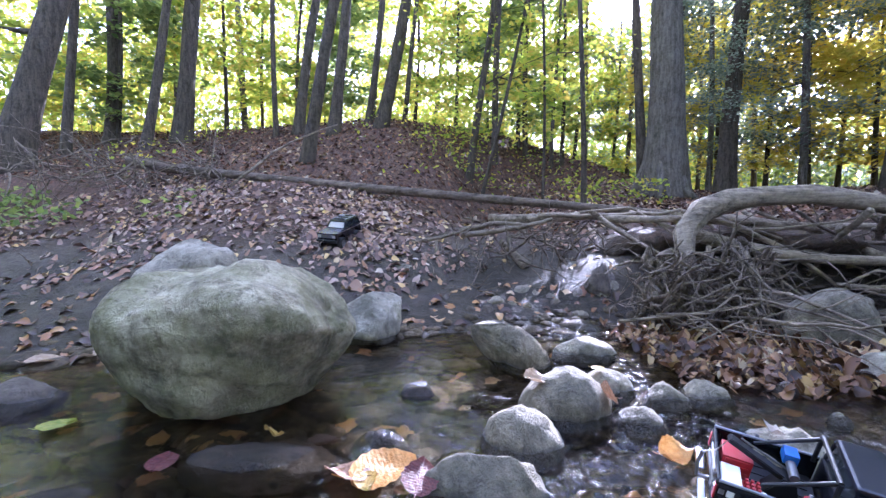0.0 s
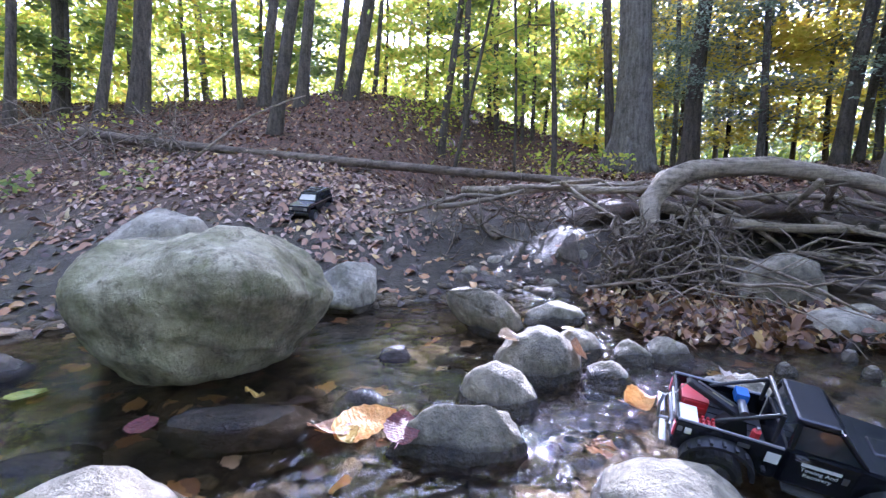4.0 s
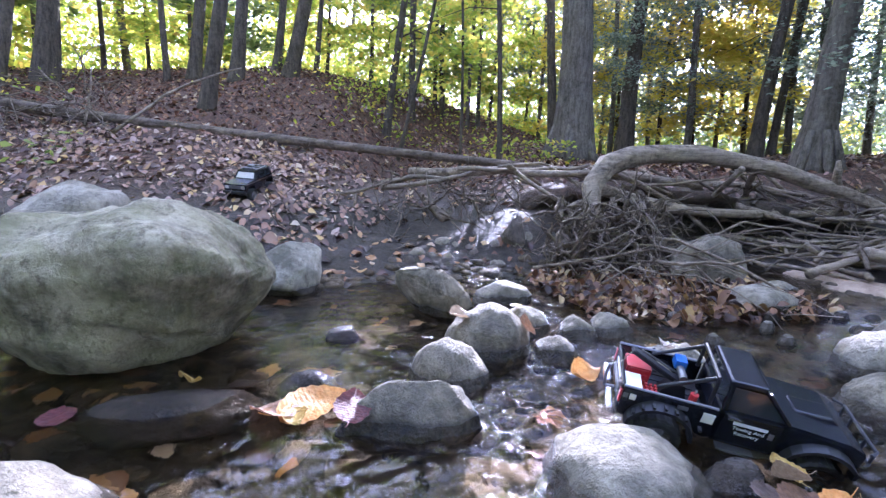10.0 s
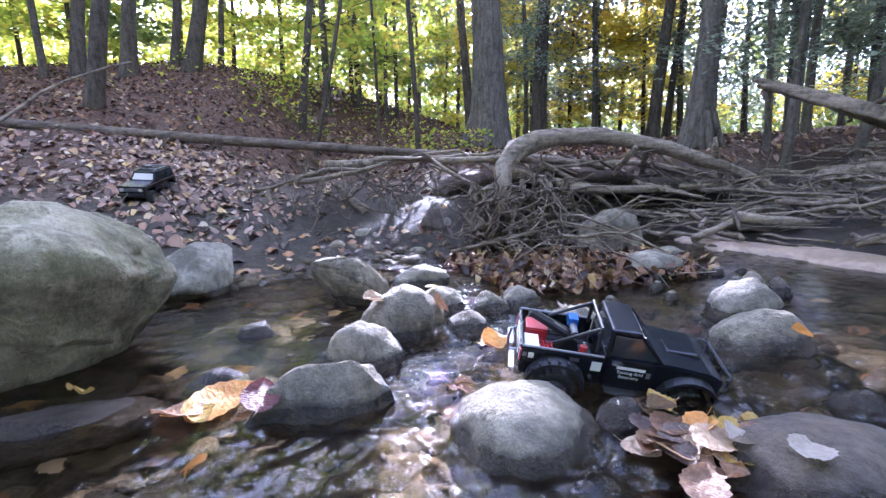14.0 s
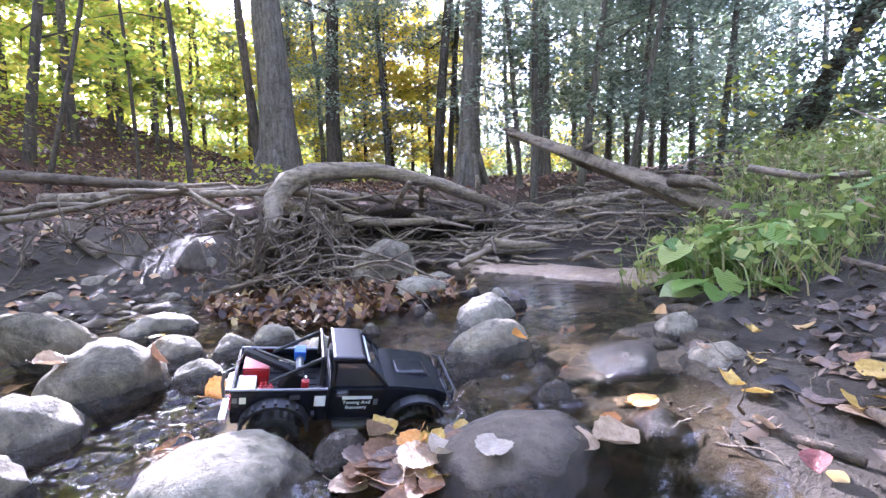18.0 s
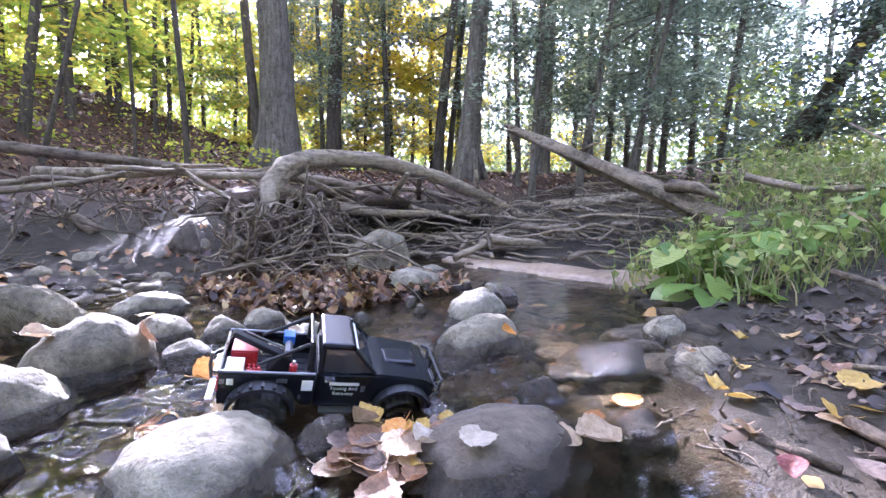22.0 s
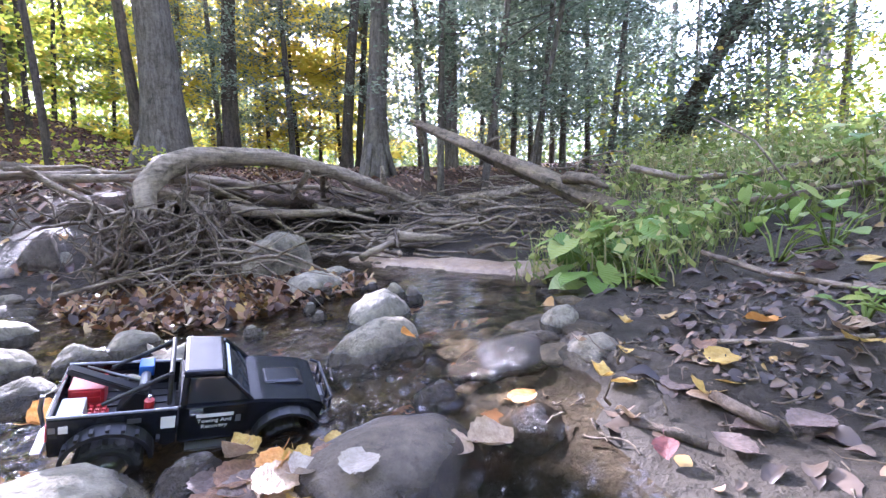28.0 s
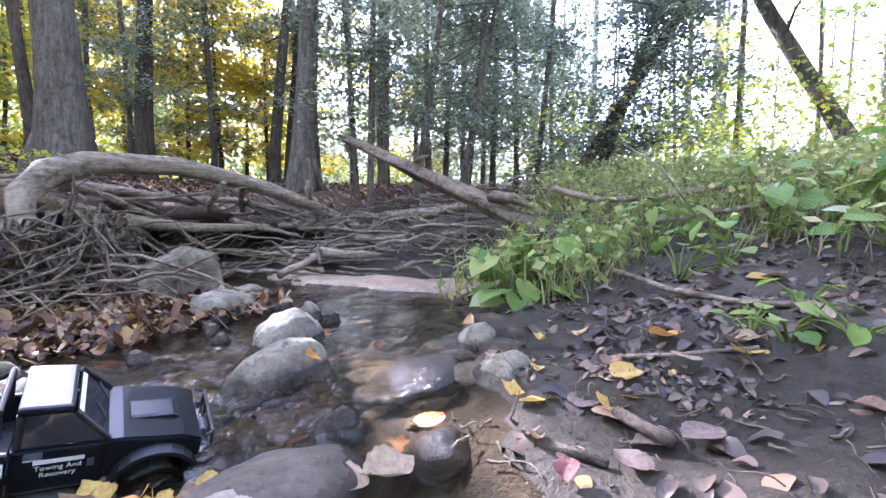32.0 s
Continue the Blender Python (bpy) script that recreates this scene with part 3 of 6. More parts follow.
def boulder_mesh():
    """The great boulder: broad flat top, a blunt nose to the west, undercut foot, a worn crack low on its face."""
    level = [0.0, 0.03, 0.1, 0.25, 0.4, 0.55, 0.7, 0.82, 0.91, 0.965, 1.0]
    west = [0.0, 0.25, 0.52, 0.8, 0.94, 1.0, 1.02, 0.98, 0.88, 0.68, 0.0]
    east = [0.0, 0.25, 0.5, 0.8, 0.96, 1.03, 1.05, 1.02, 0.93, 0.74, 0.0]
    deep = [0.0, 0.25, 0.5, 0.75, 0.9, 0.98, 1.0, 0.96, 0.86, 0.64, 0.0]
    bm = bmesh.new()
    bmesh.ops.create_icosphere(bm, subdivisions=6, radius=1)
    for v in bm.verts:
        p = v.co.normalized()
        t = (p.z + 1) / 2
        flat = max(1e-6, math.hypot(p.x, p.y))
        hx, hy = p.x / flat, p.y / flat
        x = hx * np.interp(t, level, west if hx < 0 else east) * 0.335
        y = hy * np.interp(t, level, deep) * 0.26
        q = Vector((x, y, t * 0.46))
        lump = 0.06 * noise.noise(q * 4.2 + Vector((3, 1, 7))) + 0.022 * noise.noise(q * 9 + Vector((1, 5, 2))) + 0.009 * noise.noise(q * 20) + 0.004 * noise.noise(q * 60) + 0.0012 * noise.noise(q * 140)
        q += p * lump
        q.z -= 0.16 * max(0, q.x - 0.1) * smooth(0.25, 0.44, q.z) + 0.05 * smooth(-0.2, -0.34, q.x) * smooth(0.25, 0.42, q.z)
        line = q.z - (0.2 - 0.45 * (q.x - 0.12) + 0.02 * noise.noise(q * 14))
        if 0.06 < q.x < 0.3 and q.y < 0:
            q.y += 0.016 * math.exp(-(line / 0.008) ** 2) + 0.012 * smooth(0, -0.02, line) * smooth(0.06, 0.14, q.x)
        v.co = q
    return bm


boulder = mesh_object("boulder", boulder_mesh(), MAT_BOULDER)
boulder.matrix_world = pose(-0.63, 1.22, -0.09, 0, 0, -6)
tagged(boulder, "great rounded grey-green boulder with lichen standing in the creek", "boulder")


def pebbles():
    """Stones of the creek bed and the shore."""
    rs = np.random.RandomState(17)
    bm = bmesh.new()
    bmesh.ops.create_icosphere(bm, subdivisions=2, radius=1)
    ball = np.array([v.co[:] for v in bm.verts])
    bm.verts.index_update()
    tris = np.array([[v.index for v in f.verts] for f in bm.faces])
    bm.free()
    verts, faces = [], []
    for k in range(2100):
        x, y = rs.uniform(-1.6, 2.1), rs.uniform(0.2, 2.4)
        if float(creek_distance(x, y)) > 0.12:
            continue
        s = rs.uniform(0.015, 0.05) if k % 4 else rs.uniform(0.05, 0.09)
        a, wide, flat = rs.uniform(0, 6), rs.uniform(0.6, 1), rs.uniform(0.3, 0.5)
        p = ball * (1 + 0.3 * np.array([noise.noise(Vector(b) * 1.2 + Vector((k, 0, 0))) for b in ball])[:, None]) * (s, s * wide, s * flat)
        q = np.stack([p[:, 0] * math.cos(a) - p[:, 1] * math.sin(a) + x, p[:, 0] * math.sin(a) + p[:, 1] * math.cos(a) + y, p[:, 2] + float(ground(x, y)) - s * 0.1], 1)
        faces.append(tris + len(ball) * len(verts))
        verts.append(q)
    return array_object("pebbles", np.concatenate(verts), np.concatenate(faces), MAT_BED, smooth_faces=True)


tagged(pebbles(), "brown pebbles on the creek bed", "pebbles", kind="stuff")


# ---------------------------------------------------------------- fallen leaves
def leaf_templates(rs):
    """A few curled leaf shapes of unit length."""
    out = []
    for k in range(6):
        bend, cup, twist = rs.uniform(-0.7, 0.9), rs.uniform(-0.6, 1.5), rs.uniform(-0.7, 0.7)
        pts = []
        for i, (u, w) in enumerate([(-0.5, 0.03), (-0.38, 0.2), (-0.18, 0.31), (0.06, 0.34), (0.26, 0.25), (0.42, 0.12), (0.55, 0.01)]):
            for s in (-1, 0, 1):
                pts.append((u + 0.05 * (s != 0) * rs.uniform(-1, 1), s * w * rs.uniform(0.8, 1.1), bend * u * u + cup * abs(s) * w * w * 1.6 + twist * s * w * u))
        out.append(np.array(pts))
    faces = [[3 * i + j, 3 * i + 3 + j, 3 * i + 4 + j, 3 * i + 1 + j] for i in range(6) for j in (0, 1)]
    return out, np.array(faces)


LEAVES, LEAF_FACES = leaf_templates(np.random.RandomState(5))


def strew(name, label, xy, size, seed, material, lift=0.004, tilt=0.3, kind="stuff", height=ground, under=False):
    """Curled leaves lying on the ground at the places xy."""
    rs = np.random.RandomState(seed)
    xy = np.asarray(xy)
    n = len(xy)
    z = np.maximum(height(xy[:, 0], xy[:, 1]), -1.0 if under else 0.0) + lift * rs.uniform(0.3, 2.5, n)
    gx = (height(xy[:, 0] + 0.03, xy[:, 1]) - height(xy[:, 0] - 0.03, xy[:, 1])) / 0.06
    gy = (height(xy[:, 0], xy[:, 1] + 0.03) - height(xy[:, 0], xy[:, 1] - 0.03)) / 0.06
    gx, gy = np.clip(gx, -0.9, 0.9) + rs.normal(0, tilt, n), np.clip(gy, -0.9, 0.9) + rs.normal(0, tilt, n)
    a, s = rs.uniform(0, 6.283, n), size * rs.uniform(0.5, 1.35, n)
    verts, faces = [], []
    which = rs.randint(0, len(LEAVES), n)
    for t in range(len(LEAVES)):
        m = which == t
        p = LEAVES[t][None] * s[m][:, None, None]
        c, sn = np.cos(a[m])[:, None], np.sin(a[m])[:, None]
        x, y = p[..., 0] * c - p[..., 1] * sn, p[..., 0] * sn + p[..., 1] * c
        v = np.stack([x + xy[m, 0][:, None], y + xy[m, 1][:, None], p[..., 2] + z[m][:, None] + x * gx[m][:, None] + y * gy[m][:, None]], -1)
        start = sum(len(q) for q in verts)
        faces.append((LEAF_FACES[None] + (start + 21 * np.arange(m.sum()))[:, None, None]).reshape(-1, 4))
        verts.append(v.reshape(-1, 3))
    return tagged(array_object(name, np.concatenate(verts), np.concatenate(faces), material, smooth_faces=True), label, "leaves", kind=kind)


def scatter(rs, count, x0, x1, y0, y1, keep):
    out = np.zeros((0, 2))
    while len(out) < count:
        p = np.stack([rs.uniform(x0, x1, 4000), rs.uniform(y0, y1, 4000)], 1)
        out = np.concatenate([out, p[keep(p[:, 0], p[:, 1]) > rs.uniform(0, 1, 4000)]])
    return out[:count]


rs = np.random.RandomState(11)
bank = scatter(rs, 4300, -3.6, 1.6, 1.4, 5.2, lambda x, y: smooth(0.25, -0.15, y - 3.72 + 0.34 * x) * smooth(0.45, 1.25, creek_distance(x, y) + 0.3 * waves(x, y, 0.3, 8)) * (0.35 + 0.65 * smooth(-0.4, 0.5, waves(x, y, 0.25, 9))))
strew("bank_leaves", "brown, tan and mauve fallen leaves over the muddy bank", bank, 0.054, 1, MAT_LITTER)
shore = scatter(rs, 320, -3.0, 1.0, 1.3, 3.0, lambda x, y: smooth(0.0, 0.1, creek_distance(x, y)) * smooth(0.7, 0.2, creek_distance(x, y)))
strew("shore_leaves", "scattered leaves pressed into wet mud", shore, 0.055, 2, MAT_WETLEAF, 0.002, 0.1)
hill = scatter(rs, 25000, -9, 5, 3.2, 12, lambda x, y: smooth(-0.25, 0.2, y - 3.72 + 0.34 * x))
strew("hill_leaves", "deep rust-brown leaf litter on the hillside", hill, 0.05, 3, MAT_RUST, 0.01, 0.35)
flat_wood = scatter(rs, 4200, 0.9, 8, 2.6, 8, lambda x, y: smooth(0.25, 0.7, creek_distance(x, y)))
strew("wood_leaves", "dry leaves on the woodland floor", flat_wood, 0.065, 4, MAT_LITTER, 0.008, 0.35)
spit = scatter(rs, 3400, 0.72, 1.75, 1.15, 2.05, lambda x, y: np.exp(-(((x - 1.15 - 0.25 * (1.6 - y)) / 0.36) ** 2 + ((y - 1.55) / 0.3) ** 2) * 1.4))
strew("drift_leaves", "sodden orange-brown leaves piled below the roots", spit, 0.032, 5, MAT_HEAP, 0.01, 0.6)
spit = scatter(rs, 900, 0.72, 1.75, 1.15, 2.05, lambda x, y: np.exp(-(((x - 1.15 - 0.25 * (1.6 - y)) / 0.4) ** 2 + ((y - 1.52) / 0.32) ** 2) * 1.4))
strew("spit_leaves", "tan and yellow leaves curled on the sodden heap", spit, 0.038, 15, MAT_HEAP, 0.02, 0.65)
east = scatter(rs, 1500, 0.75, 4.5, -2.2, 0.9, lambda x, y: smooth(0.12, 0.8, creek_distance(x, y)) * (0.4 + 0.6 * smooth(-0.3, 0.4, waves(x, y, 0.22, 12))))
strew("east_leaves", "brown and grey leaves trodden into the mud bank", east, 0.036, 6, MAT_TRODDEN, 0.003, 0.14)
trodden = scatter(rs, 280, 0.75, 2.2, -1.0, 0.3, lambda x, y: smooth(-0.03, 0.06, creek_distance(x, y)))
strew("trodden_leaves", "dark rotten leaves sunk in wet mud", trodden, 0.046, 7, MAT_TRODDEN, 0.002, 0.12)
bits = scatter(rs, 1800, 0.75, 2.6, -1.3, 0.35, lambda x, y: smooth(-0.02, 0.06, creek_distance(x, y)) * smooth(-0.1, 0.6, waves(x, y, 0.12, 14)))
strew("mud_bits", "small dark leaf scraps and bark bits in wet mud", bits, 0.02, 9, MAT_TRODDEN, 0.003, 0.4)
sunk = scatter(rs, 420, -1.6, 1.9, 0.2, 2.2, lambda x, y: smooth(0.0, -0.08, creek_distance(x, y)) * (0.25 + 0.75 * smooth(-0.2, -0.8, x)))
strew("bed_leaves", "dark sunken leaves on the creek bed", sunk, 0.075, 8, MAT_WETLEAF, 0.006, 0.15, under=True)


# ---------------------------------------------------------------- trees
def tube(bm, points, radii, sides=8, wobble=0.0, seed=0, cap=True):
    """A tapered tube along points, added to bm."""
    pts = [Vector(p) for p in points]
    rings, side = [], None
    for i, p in enumerate(pts):
        way = (pts[min(i + 1, len(pts) - 1)] - pts[max(i - 1, 0)]).normalized()
        if side is None:
            side = way.orthogonal().normalized()
        side = (side - way * side.dot(way)).normalized()
        up = way.cross(side)
        ring = []
        for k in range(sides):
            a = 2 * math.pi * k / sides
            q = side * math.cos(a) + up * math.sin(a)
            r = radii[i] * (1 + wobble * noise.noise(q * 1.5 + p * 2.0 + Vector((seed, 0, 0))))
            ring.append(bm.verts.new(p + q * r))
        rings.append(ring)
    for a, b in zip(rings, rings[1:]):
        for k in range(sides):
            bm.faces.new((a[k], a[(k + 1) % sides], b[(k + 1) % sides], b[k]))
    if cap:
        bm.faces.new(rings[0][::-1])
        bm.faces.new(rings[-1])


def leaf_quads(centres, size, rs, flat=0.35, stretch=1.6):
    """Small pointed leaves at the centres: corner points and faces."""
    c = np.asarray(centres, float)
    n = len(c)
    a = rs.uniform(0, 2 * np.pi, n)
    tilt = rs.normal(0, flat, n)
    roll = rs.normal(0, flat, n)
    u = np.stack([np.cos(a) * np.cos(tilt), np.sin(a) * np.cos(tilt), np.sin(tilt)], 1)
    v = np.stack([-np.sin(a) * np.cos(roll), np.cos(a) * np.cos(roll), np.sin(roll)], 1)
    s = (size * rs.uniform(0.55, 1.35, n))[:, None]
    verts = np.stack([c - u * s * stretch / 2, c + v * s / 2, c + u * s * stretch / 2, c - v * s / 2], 1).reshape(-1, 3)
    return verts, np.arange(4 * n).reshape(-1, 4)


def spray_points(rs, centre, reach, rise, count, thick=0.06):
    """Leaf places along the forked twigs of one flat spray."""
    a0, out = rs.uniform(0, 6.283), []
    for k in range(5):
        a = a0 + k * 1.2566 + rs.normal(0, 0.25)
        t = rs.uniform(0.05, 1, count // 5)
        wide = rs.normal(0, 0.22, len(t)) * reach * (0.35 + 0.65 * t)
        x = t * reach * np.cos(a) - wide * np.sin(a)
        y = t * reach * np.sin(a) + wide * np.cos(a)
        z = rise * t - 0.25 * reach * t * t + rs.normal(0, thick, len(t))
        out.append(np.stack([x, y, z], 1) + centre)
    return np.concatenate(out)


def clear_of_sun(pts, rs, wide=0.95, left=0.04):
    """The gap in the canopy through which the low sun reaches the creek."""
    w = np.array(sun_way)
    p = pts - np.array((0.42, 0.45, 0.0))
    off = np.linalg.norm(p - (p @ w)[:, None] * w, axis=1)
    return pts[(off > wide * (0.75 + 0.5 * rs.uniform(0, 1, len(pts)))) | (rs.uniform(0, 1, len(pts)) < left)]


def tree(label, x, y, lx, ly, r, height, material, crown=None, seed=0, limbs=3, sides=12, flare=0.55, crown_label=""):
    """A leaning tapered trunk with limbs and, where crown = (leaf material, lowest, sprays, reach, leaves a spray, leaf size), a crown."""
    rs = np.random.RandomState(100 + seed)
    z0 = float(ground(x, y)) - 0.12
    base = new("tree")
    tagged(base, label, "tree", "trees of the wood")
    base.location = (x, y, z0)

    def at(s):
        return Vector((lx * s + 0.05 * math.sin(s * 0.9 + seed), ly * s + 0.05 * math.cos(s * 0.7 + seed), s))

    def thick(s):
        return r * (1 + flare * math.exp(-s / (2.2 * r + 0.06))) * (1 - 0.65 * s / height)

    bm = bmesh.new()
    steps = [height * (k / 13) ** 1.6 for k in range(14)]
    tube(bm, [at(s) for s in steps], [thick(s) for s in steps], sides, 0.16, seed)
    if flare > 0.7:
        for k in range(6):
            a = k * 1.05 + rs.uniform(-0.2, 0.2)
            d = Vector((math.cos(a), math.sin(a), 0))
            tube(bm, [Vector((0, 0, 0.34 + r)) + d * r * 0.8, d * r * 1.5 + Vector((0, 0, 0.16)), d * r * 2.3 + Vector((0, 0, 0.02))], [r * 0.32, r * 0.3, r * 0.12], 7, 0.1, k)
    part("trunk", bm, material, base, smooth_faces=True)
    for k in range(limbs):
        s = rs.uniform(0.22, 0.75) * height
        a, span = rs.uniform(0, 6.283), rs.uniform(0.5, 1.3) * (0.6 + 3 * r)
        d = Vector((math.cos(a), math.sin(a), rs.uniform(-0.15, 0.5)))
        bm = bmesh.new()
        mid = at(s) + d * span * 0.5 + Vector((0, 0, rs.uniform(-0.1, 0.08)))
        tip = at(s) + d * span + Vector((rs.uniform(-0.15, 0.15), rs.uniform(-0.15, 0.15), rs.uniform(-0.2, 0.15)))
        tube(bm, [at(s), mid, tip], [thick(s) * 0.3, thick(s) * 0.2, 0.004], 6)
        part("limb", bm, material, base, smooth_faces=True)
    if crown:
        leaf, low, sprays, reach, count, size = crown
        pts = []
        for k in range(sprays):
            s = low + (height - low) * rs.uniform(0, 1) ** 0.9
            q = at(s)
            a, out = rs.uniform(0, 6.283), reach * rs.uniform(0.15, 1.0) * (1.1 - 0.6 * s / height)
            c = np.array((q.x + out * math.cos(a), q.y + out * math.sin(a), s + rs.uniform(-0.2, 0.2)))
            pts.append(spray_points(rs, c, reach * rs.uniform(0.35, 0.6), rs.uniform(-0.1, 0.15), count))
        pts = clear_of_sun(np.concatenate(pts) + np.array((x, y, z0)), rs) - np.array((x, y, z0))
        v, f = leaf_quads(pts, size, rs)
        tagged(array_object("crown", v, f, leaf, base), crown_label)
    return base


def bearing(b, far):
    """A place by its compass bearing from the first stand, 0 being straight ahead."""
    return far * math.sin(radians(b)), far * math.cos(radians(b))


# the great trunk and its neighbours behind the drift pile
tree("massive grey-brown trunk with root flare behind the drift pile", 3.08, 6.45, 0.0, 0.0, 0.235, 11, MAT_BARK_GREY_AND_HAZED, (MAT_LEAF_CEDAR, 3.6, 26, 1.6, 220, 0.07), 1, 2, 18, 0.8)
tree("slim dark trunk hard by the massive one", 2.98, 6.95, -0.015, 0.02, 0.075, 8, MAT_BARK, None, 2, 2)
tree("dark mid-sized trunk with ragged cedar boughs", 4.6, 7.5, 0.06, -0.03, 0.14, 8, MAT_BARK, (MAT_LEAF_CEDAR, 1.5, 70, 1.3, 240, 0.038), 3, 7)
tree("straight dark slender trunk", 6.05, 6.15, 0.075, -0.065, 0.098, 9, MAT_BARK, (MAT_LEAF_CEDAR, 3.0, 16, 1.2, 200, 0.07), 4, 4)
tree("thin dark trunk beside another", 6.5, 6.25, 0.05, -0.05, 0.06, 8, MAT_BARK, None, 5, 4)
tree("thick grey trunk with mossy flared foot", 3.75, 3.16, 0.025, -0.03, 0.108, 9, MAT_BARK_GREY_AND_HAZED, (MAT_LEAF_CEDAR, 3.2, 14, 1.2, 220, 0.06), 6, 2, 16, 0.85)

# hillside trees, dark against the light
for k, (x, y, lx, ly, r) in enumerate([(-6.0, 6.2, 0.16, 0.15, 0.2), (-6.3, 7.5, 0.05, 0.03, 0.078), (-6.6, 8.9, 0.03, 0.02, 0.12), (-5.05, 7.44, 0.16, 0.1, 0.08),
                                       (-4.99, 8.42, 0.13, 0.07, 0.158), (-3.16, 8.41, 0.03, 0.01, 0.05), (-2.75, 8.55, 0.14, 0.04, 0.098), (-1.56, 5.16, 0.15, 0.04, 0.074),
                                       (-1.91, 7.8, 0.08, 0.02, 0.098), (-1.22, 8.24, 0.21, 0.03, 0.114), (-1.6, 9.04, 0.16, 0.03, 0.07), (-0.9, 9.4, 0.15, 0.0, 0.05)]):
    tree("dark leaning hillside trunk against bright foliage", x, y, lx, ly, r, 9, MAT_BARK, (MAT_LEAF_YELLOW, 3.4, 8, 1.5, 160, 0.1) if k % 2 else None, 10 + k, 4)
for k, (x, y, lx, ly, r) in enumerate([(0.38, 6.76, 0.11, 0.0, 0.06), (0.42, 5.5, 0.2, -0.02, 0.025), (1.05, 4.95, -0.01, 0.0, 0.018), (1.42, 4.75, -0.01, 0.0, 0.03),
                                       (0.9, 8.6, 0.05, 0.0, 0.07), (1.7, 9.5, 0.0, 0.0, 0.06), (2.1, 8.8, 0.02, 0.0, 0.04), (2.35, 9.0, -0.02, 0.0, 0.045)]):
    tree("slender young trunk with sparse yellowing leaves", x, y, lx, ly, r, 6, MAT_BARK, (MAT_LEAF_YELLOW, 0.9, 12, 0.75, 110, 0.055), 30 + k, 5, 8, 0.3)

# cedars and lean trees to the east
for k, (x, y, lx, ly, r) in enumerate([(3.95, 2.45, 0.0, 0.0, 0.036), (4.25, 2.2, 0.06, -0.1, 0.04), (4.0, 2.75, -0.03, 0.03, 0.03), (4.55, 1.95, 0.09, -0.2, 0.03),
                                       (5.2, 3.2, 0.03, -0.03, 0.045), (5.6, 2.2, 0.05, -0.08, 0.04), (6.2, 3.9, 0.0, 0.0, 0.06), (6.6, 1.6, 0.02, -0.05, 0.045)]):
    # Haze is put into the trunk colour by the lighter bark.
    tree("thin cedar trunk greyed for haze, with ragged boughs", x, y, lx, ly, r, 6.5, MAT_BARK_GREY_AND_HAZED, (MAT_LEAF_CEDAR, 0.9, 46, 0.8, 190, 0.03), 50 + k, 8, 9, 0.4)
tree("dark cedar leaning far over with heavy boughs", 6.3, 1.25, 0.12, -0.62, 0.075, 6.5, MAT_BARK, (MAT_LEAF_CEDAR, 0.3, 190, 1.15, 240, 0.036), 60, 9)
tree("dark leaning cedar stem with drooping sprays", 6.9, 0.9, 0.1, -0.35, 0.07, 6, MAT_BARK, (MAT_LEAF_CEDAR, 0.5, 70, 1.0, 230, 0.036), 61, 8)
tree("grey trunk leaning steeply across open sky", 7.6, -2.35, 0.1, 0.5, 0.11, 8, MAT_BARK_GREY_AND_HAZED, None, 62, 3)
tree("dark upright trunk on the far bank", 8.0, -3.0, 0.03, 0.1, 0.12, 8, MAT_BARK, (MAT_LEAF_YELLOW, 2.0, 9, 1.2, 150, 0.045), 63, 5)
for k, (b, far, leaf) in enumerate([(96, 9.5, MAT_LEAF_YELLOW), (102, 11, MAT_LEAF_GREEN), (90, 12, MAT_LEAF_YELLOW), (108, 8.5, MAT_LEAF_GREEN), (84, 13, MAT_LEAF_CEDAR)]):
    tree("pale thin trunk in bright scrub", *bearing(b, far), 0.02, 0.02, 0.045, 6, MAT_BARK_GREY_AND_HAZED, (leaf, 0.6, 15, 1.0, 110, 0.055), 70 + k, 5, 8, 0.3)

# glowing young maples among the trunks
for k, (b, far, h, leaf) in enumerate([(-42, 13, 6, 0), (-36, 11, 5, 1), (-31, 14, 7, 0), (-26, 11.5, 5, 0), (-22, 14, 7, 0), (-18, 12, 5, 0), (-13, 11.5, 5, 1), (-9, 14, 7, 0),
                                       (-4, 12.5, 6, 0), (1, 11, 5, 0), (5, 13, 6, 0), (9, 10.5, 4.5, 1), (12.5, 13, 6, 0), (16, 12, 5, 0), (20, 14, 6, 0), (-48, 12, 6, 0), (-15, 16, 8, 0), (7, 16, 8, 0)]):
    tree("young maple with glowing yellow-green leaves", *bearing(b, far), 0.05, 0.0, 0.05, h, MAT_BARK, ((MAT_LEAF_YELLOW, MAT_LEAF_GREEN)[leaf], 0.5, 26, 1.4, 140, 0.095), 80 + k, 4, 8, 0.3)
for k, (b, far, h) in enumerate([(27, 11.5, 4.0), (31, 12, 5), (35.5, 11, 4.5), (41, 12, 5), (46, 14, 5), (61, 15, 4), (38.5, 10.3, 4.0), (43.5, 10.8, 3.6)]):
    tree("young tree with pure golden autumn leaves", *bearing(b, far), 0.0, 0.0, 0.05, h, MAT_BARK, (MAT_LEAF_GOLD, 0.6, 30, 1.25, 170, 0.07), 110 + k, 4, 8, 0.3)
